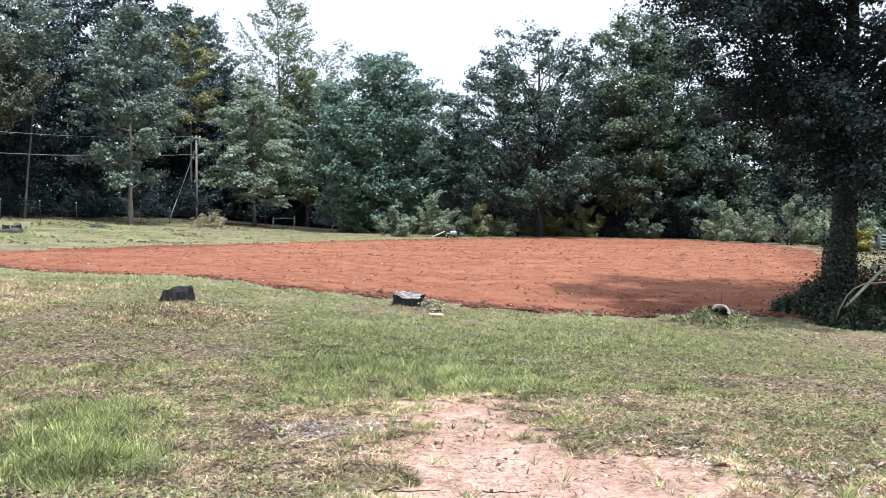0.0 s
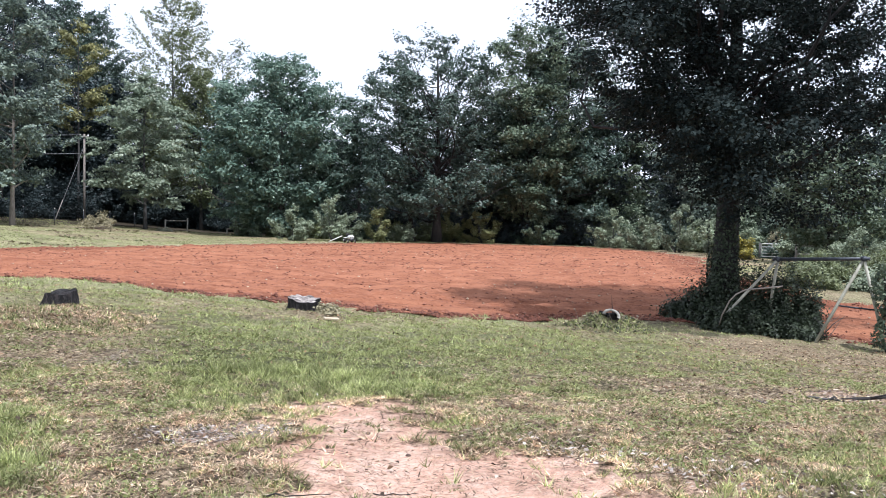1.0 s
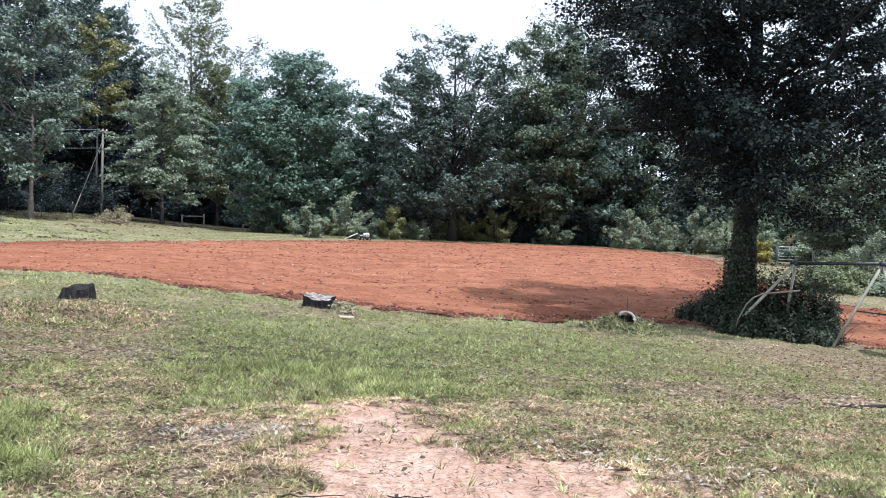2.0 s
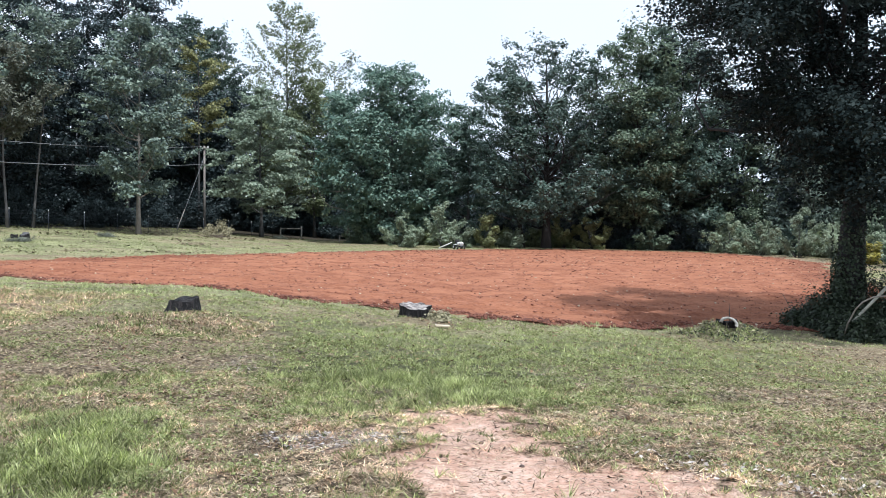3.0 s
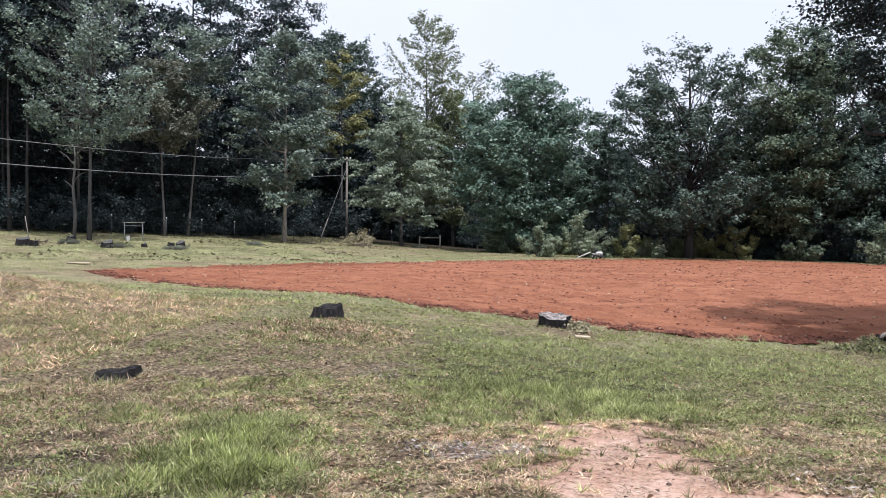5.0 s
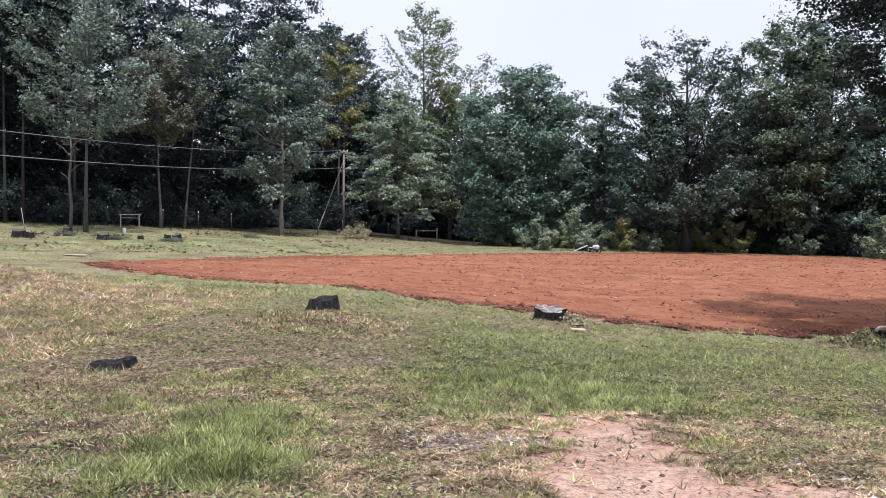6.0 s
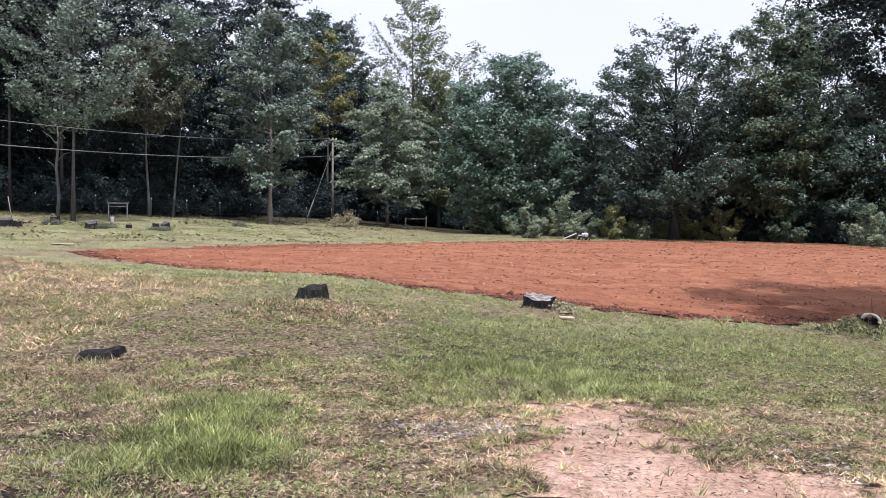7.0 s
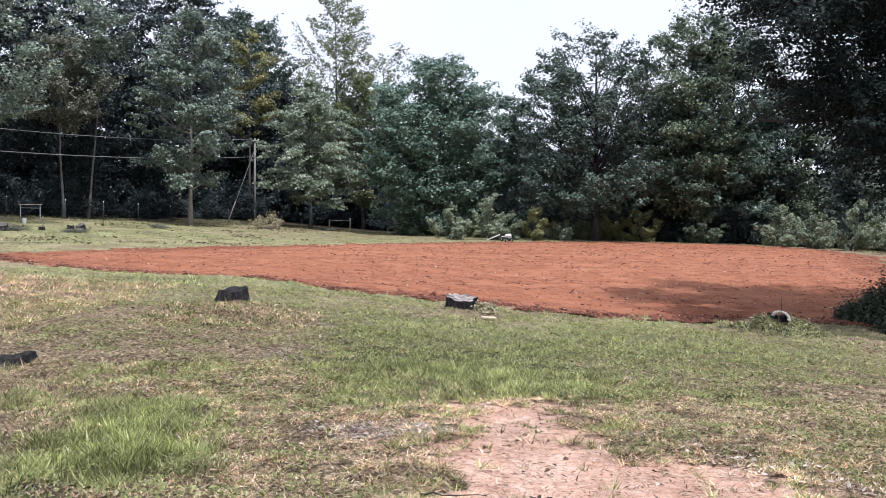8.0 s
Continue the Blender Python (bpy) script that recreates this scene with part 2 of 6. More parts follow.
    # tilled red field: rows that follow its outline
    mixn = math_node(N, L, "ADD", math_node(N, L, "MULTIPLY", n_mid, 0.45), math_node(N, L, "MULTIPLY", n_fine, 0.55))
    red = ramp_node(N, L, mixn, [(0.36, (0.105, 0.034, 0.020)), (0.48, (0.264, 0.102, 0.054)), (0.64, (0.401, 0.182, 0.107))]).outputs["Color"]
    red = mix_node(N, L, math_node(N, L, "MULTIPLY", n_big, 0.55), red, (0.333, 0.135, 0.075))
    moist = math_node(N, L, "MULTIPLY", math_node(N, L, "SUBTRACT", 2.7, math_node(N, L, "ADD", math_node(N, L, "MULTIPLY", edge, 0.55), math_node(N, L, "MULTIPLY", n_mid, 2.0))), 0.5, True)
    red = mix_node(N, L, math_node(N, L, "MULTIPLY", moist, 0.8), red, (0.130, 0.044, 0.026))
    n_row = noise_node(N, L, pos, 0.45, 4, 0.6).outputs["Fac"]
    n_row2 = noise_node(N, L, pos, 0.22, 3, 0.6).outputs["Fac"]
    way = math_node(N, L, "ADD", math_node(N, L, "MULTIPLY", edge, 5.2), math_node(N, L, "MULTIPLY", n_row, 9.0))
    row = math_node(N, L, "ADD", math_node(N, L, "MULTIPLY", math_node(N, L, "SINE", way), 0.5), 0.5)
    way2 = math_node(N, L, "ADD", math_node(N, L, "MULTIPLY", edge, 2.3), math_node(N, L, "MULTIPLY", n_row2, 4.0))
    row2 = math_node(N, L, "ADD", math_node(N, L, "MULTIPLY", math_node(N, L, "SINE", way2), 0.5), 0.5)
    broken = math_node(N, L, "MULTIPLY", math_node(N, L, "SUBTRACT", n_mid, 0.47), 6.0, True)
    groove = math_node(N, L, "MULTIPLY", math_node(N, L, "POWER", row, 4.0), broken)
    red = mix_node(N, L, math_node(N, L, "MULTIPLY", groove, 0.55), red, (0.130, 0.042, 0.024))
    red = mix_node(N, L, math_node(N, L, "MULTIPLY", math_node(N, L, "POWER", row2, 3.0), 0.22), red, (0.401, 0.176, 0.101))
    streak = N.new("ShaderNodeMapping")
    streak.inputs["Scale"].default_value = (0.38, 1.0, 1.0)
    L.new(pos, streak.inputs["Vector"])
    n_fleck = noise_node(N, L, streak.outputs["Vector"], 5.0, 5, 0.72).outputs["Fac"]
    red = mix_node(N, L, math_node(N, L, "MULTIPLY", math_node(N, L, "SUBTRACT", n_fleck, 0.565), 5.0, True), red, (0.105, 0.034, 0.020))
    red = mix_node(N, L, math_node(N, L, "MULTIPLY", math_node(N, L, "SUBTRACT", 0.425, n_fleck), 4.5, True), red, (0.420, 0.205, 0.140))
    band = N.new("ShaderNodeMapping")
    band.inputs["Rotation"].default_value = (0, 0, 0.10)
    band.inputs["Scale"].default_value = (0.11, 1.0, 1.0)
    L.new(pos, band.inputs["Vector"])
    n_band = noise_node(N, L, band.outputs["Vector"], 0.75, 5, 0.68).outputs["Fac"]
    red = mix_node(N, L, math_node(N, L, "MULTIPLY", math_node(N, L, "SUBTRACT", n_band, 0.52), 5.0, True), red, (0.392, 0.172, 0.097))
    red = mix_node(N, L, math_node(N, L, "MULTIPLY", math_node(N, L, "MULTIPLY", math_node(N, L, "SUBTRACT", 0.45, n_band), 6.0, True), math_node(N, L, "MULTIPLY", math_node(N, L, "SUBTRACT", n_fleck, 0.40), 5.0, True)), red, (0.150, 0.048, 0.027))
    # bare pale clay
    clay = ramp_node(N, L, mixn, [(0.30, (0.36, 0.192, 0.130)), (0.47, (0.550, 0.348, 0.260)), (0.66, (0.71, 0.535, 0.440))]).outputs["Color"]
    clay = mix_node(N, L, math_node(N, L, "GREATER_THAN", n_grit, 0.61), clay, (0.26, 0.17, 0.12))
    n_stain = noise_node(N, L, pos, 3.1, 4, 0.65).outputs["Fac"]
    clay = mix_node(N, L, math_node(N, L, "MULTIPLY", math_node(N, L, "SUBTRACT", n_stain, 0.50), 3.0, True), clay, (0.315, 0.195, 0.135))
    fb = math_node(N, L, "ADD", bare, math_node(N, L, "MULTIPLY", math_node(N, L, "SUBTRACT", n_fine, 0.5), 0.9))
    fb = math_node(N, L, "MULTIPLY", math_node(N, L, "SUBTRACT", fb, 0.38), 4.0, True)
    ff = math_node(N, L, "ADD", field, math_node(N, L, "MULTIPLY", math_node(N, L, "SUBTRACT", n_mid, 0.5), 0.7))
    ff = math_node(N, L, "MULTIPLY", math_node(N, L, "SUBTRACT", ff, 0.4), 5.0, True)
    col = mix_node(N, L, fb, lawn, clay)
    col = mix_node(N, L, ff, col, red)
    p = N.new("ShaderNodeBsdfPrincipled")
    p.inputs["Roughness"].default_value = 0.95
    p.inputs["Specular IOR Level"].default_value = 0.15
    L.new(col, p.inputs["Base Color"])
    h = math_node(N, L, "ADD", math_node(N, L, "MULTIPLY", n_fine, 0.7), math_node(N, L, "MULTIPLY", n_mid, 1.0))
    h = math_node(N, L, "SUBTRACT", h, math_node(N, L, "MULTIPLY", math_node(N, L, "MULTIPLY", groove, ff), 0.9))
    L.new(bump_node(N, L, h, 0.07), p.inputs["Normal"])
    L.new(p.outputs["BSDF"], out.inputs["Surface"])
    return m


# ---- the lie of the land ----


def ease(a, b, v):
    u = np.clip((v - a) / (b - a), 0, 1)
    return u * u * (3 - 2 * u)


def land(x, y):
    """Height of the ground: the lawn falls to the right, the field is nearly flat, a bank rises behind it on the left."""
    x, y = np.asarray(x, float), np.asarray(y, float)
    lawn = ease(4, 15, y) * (-0.12 - 0.085 * np.clip(x + 1, -4, 16))
    flat = -0.42 - 0.016 * np.clip(x, -60, 60)
    far = ease(17, 30, y)
    z = lawn * (1 - far) + flat * far
    z = z + 1.5 * np.clip((-x - 12) / 24, 0, 1.6) * ease(32, 62, y)
    z = z + 0.36 * np.exp(-(((x + 11.4) / 2.0) ** 2) - ((y - 15.0) / 2.2) ** 2)
    z = z + 0.13 * np.exp(-(((x + 3.85) / 0.75) ** 2) - ((y - 13.45) / 0.8) ** 2) + 0.05 * np.exp(-(((x + 0.5) / 0.6) ** 2) - ((y - 16.6) / 0.6) ** 2)
    z = z + 0.09 * np.exp(-(((x - 5.5) / 0.8) ** 2) - ((y - 18.3) / 0.6) ** 2)
    return z + 0.3 * ease(-4, -12, x) * np.exp(-(((y - 15) / 5.0) ** 2))


def value_noise(x, y, scale, seed):
    """Smooth noise in 0..1 on arrays."""
    x, y = np.asarray(x) * scale + seed * 17.3, np.asarray(y) * scale - seed * 9.1
    xi, yi = np.floor(x), np.floor(y)
    u, v = x - xi, y - yi
    u, v = u * u * (3 - 2 * u), v * v * (3 - 2 * v)

    def lattice(a, b):
        h = np.sin(a * 127.1 + b * 311.7 + seed * 74.7) * 43758.5453
        return h - np.floor(h)

    return (lattice(xi, yi) * (1 - u) + lattice(xi + 1, yi) * u) * (1 - v) + (lattice(xi, yi + 1) * (1 - u) + lattice(xi + 1, yi + 1) * u) * v


def hummocks(x, y):
    """The small unevenness of the turf."""
    return (value_noise(x, y, 1.7, 21) - 0.5) * 0.07 + (value_noise(x, y, 4.6, 22) - 0.5) * 0.075


FIELD = [(-20.6, 35.6), (-17.2, 31.9), (-12.5, 28.3), (-8.5, 23.5), (-4.6, 19.6), (-2.6, 18.8), (-0.2, 18.1), (2.0, 17.9), (3.7, 18.7), (5.1, 19.9),
         (6.9, 20.8), (9.5, 20.6), (11.4, 19.6), (14.0, 17.6), (40.0, 14.0), (40.0, 27.0), (16.0, 25.4), (14.4, 27.0), (15.5, 35.0), (19.2, 47.6),
         (22.2, 54.4), (22.6, 64.0), (19.8, 74.5), (7.8, 75.0), (-3.3, 64.1), (-12.1, 51.2), (-16.8, 41.6)]
WOOD = [(-90, 10), (-50, 41), (-37, 53.5), (-29.5, 62), (-24.5, 72), (-18, 88), (-8, 88), (3, 82), (9, 80.5), (19, 79), (26, 67), (29.5, 58), (60, 50), (400, 80), (400, 400), (-400, 400), (-400, 10)]
PATCH = [(-0.34, 8.05), (0.08, 8.3), (0.60, 7.9), (0.62, 6.85), (0.92, 6.35), (1.37, 6.1), (1.60, 5.1), (2.1, 4.0), (2.2, 3.4), (-0.5, 3.4), (-0.15, 5.1), (-0.05, 5.7), (-0.52, 6.5), (-0.34, 7.0)]


def inside(poly, x, y):
    """Signed distance to a closed outline, positive inside."""
    x, y = np.asarray(x, float), np.asarray(y, float)
    best, odd = np.full(x.shape, 1e9), np.zeros(x.shape, bool)
    for (ax, ay), (bx, by) in zip(poly, poly[1:] + poly[:1]):
        dx, dy = bx - ax, by - ay
        k = np.clip(((x - ax) * dx + (y - ay) * dy) / (dx * dx + dy * dy), 0, 1)
        best = np.minimum(best, np.hypot(x - ax - k * dx, y - ay - k * dy))
        if ay != by:
            odd ^= ((ay > y) != (by > y)) & (x < (bx - ax) * (y - ay) / (by - ay) + ax)
    return np.where(odd, best, -best)


def field_mask(x, y):
    edge = (value_noise(x, y, 1.1, 3) - 0.5) * 0.7 + (value_noise(x, y, 4.0, 4) - 0.5) * 0.35
    return ease(-0.25, 0.25, inside(FIELD, x, y) + edge)


def bare_mask(x, y):
    edge = (value_noise(x, y, 2.6, 5) - 0.5) * 0.50 + (value_noise(x, y, 9.0, 6) - 0.5) * 0.62
    main = ease(-0.48, 0.36, inside(PATCH, x, y) + edge)
    for cx, cy, r, amp in ((-0.82, 6.9, 0.45, 0.55), (1.9, 5.2, 0.8, 0.5), (5.8, 9.5, 1.0, 0.50)):
        main = np.maximum(main, amp * ease(1.3, 0.5, np.hypot((x - cx) / r, (y - cy) / (r * 1.3)) + edge))
    return main


# centre x, y, reach x, y, amount
DRY_SPOTS = ((-3.4, 12.1, 1.2, 1.7, 0.8), (-8.0, 12.5, 3.2, 3.6, 0.7), (-5.6, 6.8, 1.6, 2.4, 0.5), (-6.6, 10.2, 2.2, 1.8, 0.35), (-3.6, 10.6, 0.9, 1.0, 0.3), (-2.4, 9.0, 0.8, 1.6, 0.3), (-1.9, 4.9, 1.0, 0.7, 0.3),
             (-4.6, 5.6, 0.9, 1.4, 0.4), (-1.2, 6.6, 0.8, 1.0, 0.5), (2.8, 6.6, 1.6, 1.5, 0.3), (4.5, 8.0, 2.5, 1.6, 0.25), (2.1, 5.4, 0.8, 1.0, 0.35),
             (-4.0, 13.2, 0.9, 1.0, 0.6), (-4.3, 5.5, 1.0, 0.9, 0.4), (-0.5, 15.6, 1.6, 0.7, 0.4), (1.7, 7.0, 0.8, 0.9, 0.3), (22.5, 60.0, 3.5, 10.0, 0.6), (3.6, 8.6, 2.6, 2.2, 0.22), (6.5, 12.5, 3.0, 3.2, 0.30), (8.5, 16.5, 3.0, 2.0, 0.3))
LUSH_SPOTS = ((-2.45, 6.1, 0.52, 0.85, -0.8), (-0.4, 10.5, 1.5, 1.4, -0.4), (3.0, 14.5, 4.5, 2.6, -0.36), (-4.6, 8.0, 0.8, 0.8, -0.15), (0.6, 8.9, 1.0, 0.4, -0.45),
              (-6.0, 17.5, 3.0, 2.5, -0.3), (-3.6, 7.6, 0.6, 0.8, -0.2), (-25.0, 52.0, 16.0, 12.0, -0.22))


def dry_mask(x, y):
    """0 lush, 1 straw."""
    d = 0.52 + 0.5 * (value_noise(x, y, 0.33, 7) - 0.5) + 0.45 * (value_noise(x, y, 1.2, 8) - 0.5)
    for spots in (DRY_SPOTS, LUSH_SPOTS):
        for cx, cy, sx, sy, amp in spots:
            d = d + amp * np.exp(-(((x - cx) / sx) ** 2) - ((y - cy) / sy) ** 2)
    return np.clip(d, 0, 1)


def soil_mask(x, y):
    """Where the turf is torn and dark soil shows."""
    s = np.zeros_like(x)
    for cx, cy, r, amp in ((-3.0, 5.0, 0.6, 1.2), (-3.5, 5.7, 0.6, 1.0), (-4.2, 6.4, 0.8, 0.5), (-1.1, 6.6, 0.6, 0.45), (-1.9, 4.7, 0.5, 0.5), (-3.4, 12.3, 0.9, 0.3)):
        s = np.maximum(s, amp * np.exp(-((x - cx) / r) ** 2 - ((y - cy) / r) ** 2))
    return s * np.clip(value_noise(x, y, 1.9, 66) * 2.2 - 0.35, 0, 1)


def furrows(x, y):
    """Tillage lines that sweep round the field's centre."""
    r = np.hypot((x - 0.0) * 0.62, y - 88.0) + 0.8 * value_noise(x, y, 0.09, 11)
    v = 0.5 + 0.5 * np.sin(r * 2 * math.pi / 0.95)
    return v * (0.35 + 0.65 * value_noise(x, y, 0.16, 13))


def spread(stops):
    """Uneven grid lines: (from, to, step) pieces joined."""
    v = [np.arange(a, b, s) for a, b, s in stops]
    return np.concatenate(v + [[stops[-1][1]]])


def build_mesh(name, verts, quads=None, tris=None, mat=None, smooth=False, tint=None, mats=None, index=None):
    verts = np.asarray(verts, np.float32)
    parts = [np.asarray(f, np.int32) for f in (quads, tris) if f is not None and len(f)]
    loops = np.concatenate([f.ravel() for f in parts])
    sizes = np.concatenate([np.full(len(f), f.shape[1], np.int32) for f in parts])
    me = bpy.data.meshes.new(name)
    me.vertices.add(len(verts))
    me.vertices.foreach_set("co", verts.ravel())
    me.loops.add(len(loops))
    me.loops.foreach_set("vertex_index", loops)
    me.polygons.add(len(sizes))
    me.polygons.foreach_set("loop_start", np.concatenate([[0], np.cumsum(sizes)[:-1]]).astype(np.int32))
    if smooth:
        me.polygons.foreach_set("use_smooth", np.ones(len(sizes), bool))
    for m in mats or [mat]:
        me.materials.append(m)
    if index is not None:
        me.polygons.foreach_set("material_index", np.asarray(index, np.int32))
    me.update(calc_edges=True)
    if tint is not None:
        a = me.attributes.new("tint", "FLOAT_COLOR", "POINT")
        a.data.foreach_set("color", np.concatenate([tint, np.ones((len(tint), 1))], 1).astype(np.float32).ravel())
    return me


def make_ground():
    xs = spread([(-1500, -300, 200), (-300, -60, 20), (-60, -14, 0.8), (-14, -9, 0.2), (-9, 12, 0.155), (12, 24, 0.32), (24, 60, 0.9), (60, 300, 20), (300, 1500, 200)])
    ys = spread([(-400, -40, 60), (-40, 3, 2.0), (3, 11, 0.11), (11, 24, 0.185), (24, 45, 0.38), (45, 100, 0.7), (100, 300, 10), (300, 2500, 200)])
    X, Y = np.meshgrid(xs, ys)
    x, y = X.ravel(), Y.ravel()
    fm, bm_ = field_mask(x, y), bare_mask(x, y)
    fu = furrows(x, y)
    z = land(x, y)
    near = ease(60, 25, np.abs(y)) * ease(40, 20, np.abs(x))
    bumps = hummocks(x, y)
    z = z + near * bumps * (1 - 0.5 * bm_)
    z = z + fm * ((fu - 0.5) * 0.05 + (value_noise(x, y, 2.4, 23) - 0.5) * 0.08 + (value_noise(x, y, 0.8, 24) - 0.5) * 0.10 + (value_noise(x, y, 5.5, 25) - 0.5) * 0.05)
    z = z - 0.05 * bm_ * near
    n, w = len(ys), len(xs)
    i = (np.arange(n - 1)[:, None] * w + np.arange(w - 1)[None]).ravel()
    me = build_mesh("ground", np.stack([x, y, z], 1), quads=np.stack([i, i + 1, i + 1 + w, i + w], 1), mat=ground_material(), smooth=True)
    for key, val in (("field", fm), ("bare", bm_), ("dry", dry_mask(x, y)), ("edge", inside(FIELD, x, y)), ("soil", soil_mask(x, y)), ("far", ease(7, 21, y)), ("wood", ease(-1.0, 1.2, inside(WOOD, x, y)))):
        a = me.attributes.new(key, "FLOAT", "POINT")
        a.data.foreach_set("value", np.asarray(val, np.float32))
    return tagged(new("ground", me), "mown lawn, bare clay and a freshly tilled red field", "ground", kind="structure")


make_ground()


def stand(x, y, dz=0.0):
    return Vector((x, y, float(land(x, y)) + dz))


# ---- building blocks ----


class Shape:
    """Collects tubes and lumps as arrays, to become one mesh."""

    def __init__(self):
        self.v, self.q, self.t, self.n = [], [], [], 0

    def add(self, v, q=(), t=()):
        v = np.asarray(v, float)
        self.v.append(v)
        if len(q):
            self.q.append(np.asarray(q, int) + self.n)
        if len(t):
            self.t.append(np.asarray(t, int) + self.n)
        self.n += len(v)
        return self

    def tube(self, points, radii, sides=7, caps=True):
        P = np.asarray(points, float)
        R = np.broadcast_to(np.asarray(radii, float), (len(P),))
        T = np.gradient(P, axis=0)
        T /= np.linalg.norm(T, axis=1, keepdims=True) + 1e-9
        ref = np.array([0.0, 0.0, 1.0]) if abs(T[:, 2]).mean() < 0.8 else np.array([1.0, 0.0, 0.0])
        U = np.cross(T, ref)
        U /= np.linalg.norm(U, axis=1, keepdims=True) + 1e-9
        W = np.cross(T, U)
        a = np.arange(sides) * 2 * math.pi / sides
        ring = (U[:, None] * np.cos(a)[None, :, None] + W[:, None] * np.sin(a)[None, :, None]) * R[:, None, None] + P[:, None]
        v = ring.reshape(-1, 3)
        q = []
        for k in range(len(P) - 1):
            for s in range(sides):
                s2 = (s + 1) % sides
                q.append((k * sides + s, k * sides + s2, (k + 1) * sides + s2, (k + 1) * sides + s))
        t = []
        if caps:
            v = np.concatenate([v, P[:1], P[-1:]])
            b, e = len(v) - 2, len(v) - 1
            o = (len(P) - 1) * sides
            for s in range(sides):
                s2 = (s + 1) % sides
                t += [(b, s2, s), (e, o + s, o + s2)]
        return self.add(v, q, t)

    def box(self, size, m=None, bevel=0.12):
        """A box with chamfered edges, of the size given, at the pose m."""
        bm = bmesh.new()
        bmesh.ops.create_cube(bm, size=1)
        bmesh.ops.scale(bm, vec=size, verts=bm.verts)
        bmesh.ops.bevel(bm, geom=bm.edges[:], offset=min(size) * bevel, segments=1, affect="EDGES")
        bmesh.ops.triangulate(bm, faces=bm.faces[:])
        if m is not None:
            bm.transform(m)
        bm.verts.index_update()
        v = [tuple(x.co) for x in bm.verts]
        t = [tuple(x.index for x in f.verts) for f in bm.faces]
        bm.free()
        return self.add(v, (), t)

    def lump(self, centre, size, rng, rough=0.25, sub=1):
        """An uneven stone-like lump."""
        bm = bmesh.new()
        bmesh.ops.create_icosphere(bm, subdivisions=sub, radius=1)
        v = np.array([tuple(x.co) for x in bm.verts])
        t = [tuple(x.index for x in f.verts) for f in bm.faces]
        bm.free()
        v = v * (1 + rng.uniform(-rough, rough, (len(v), 1))) * np.asarray(size) + np.asarray(centre)
        return self.add(v, (), t)

    def mesh(self, name, mat, smooth=False):
        return build_mesh(name, np.concatenate(self.v), np.concatenate(self.q) if self.q else None, np.concatenate(self.t) if self.t else None, mat, smooth)


def part(name, shape, mat, parent, label="", smooth=False):
    ob = new(name, shape.mesh(name, mat, smooth) if isinstance(shape, Shape) else shape)
    ob.parent = parent
    return tagged(ob, label)


def empty(name, where, label, category, group="", turn=0.0):
    ob = new(name)
    ob.empty_display_size = 0.2
    ob.matrix_world = Matrix.Translation(where) @ pose(0, 0, 0, 0, 0, turn)
    return tagged(ob, label, category, group)


def leaves_mesh(name, centres, normals, length, width, rng, mat, simple=False):
    """Folded four-cornered leaves at the centres; three-cornered ones for trees far off."""
    n = len(centres)
    axis = rng.normal(size=(n, 3))
    nrm = normals / (np.linalg.norm(normals, axis=1, keepdims=True) + 1e-9)
    axis -= nrm * (axis * nrm).sum(1, keepdims=True)
    axis /= np.linalg.norm(axis, axis=1, keepdims=True) + 1e-9
    side = np.cross(nrm, axis)
    k = rng.uniform(0.65, 1.35, (n, 1))
    a, b = axis * length * k / 2, side * width * k / 2
    up = nrm * width * 0.25 * k
    if simple:
        v = np.stack([centres - a + b * 0.3, centres + a * 0.6 - b, centres + a * 0.7 + b], 1).reshape(-1, 3)
        return build_mesh(name, v, tris=np.arange(3 * n).reshape(n, 3), mat=mat)
    v = np.stack([centres - a, centres + b + up, centres + a, centres - b + up], 1).reshape(-1, 3)
    return build_mesh(name, v, quads=np.arange(4 * n).reshape(n, 4), mat=mat)


# outline of a crown: height from its foot to its top, and the reach there
PROFILES = {
    "round": ((0, 0.15, 0.35, 0.6, 0.8, 0.93, 1.0), (0.55, 0.85, 1.0, 0.93, 0.70, 0.45, 0.12)),
    "tall": ((0, 0.12, 0.30, 0.5, 0.7, 0.87, 1.0), (0.45, 0.80, 0.98, 1.0, 0.88, 0.66, 0.26)),
    "cone": ((0, 0.10, 0.28, 0.5, 0.7, 0.88, 1.0), (0.70, 0.98, 1.0, 0.83, 0.60, 0.32, 0.06)),
    "oak": ((0, 0.12, 0.32, 0.5, 0.7, 0.86, 1.0), (0.40, 0.74, 0.95, 1.0, 0.93, 0.76, 0.34)),
    "airy": ((0, 0.15, 0.32, 0.5, 0.65, 0.8, 0.92, 1.0), (0.55, 0.90, 1.0, 1.0, 0.95, 0.80, 0.55, 0.25)),
    "dome": ((0, 0.3, 0.55, 0.75, 0.88, 0.96, 1.0), (0.70, 0.95, 1.0, 0.94, 0.76, 0.45, 0.10)),
    "columns": ((0, 0.10, 0.24, 0.38, 0.5, 0.68, 0.85, 1.0), (0.70, 1.0, 1.0, 0.78, 0.72, 0.86, 0.80, 0.42)),
}


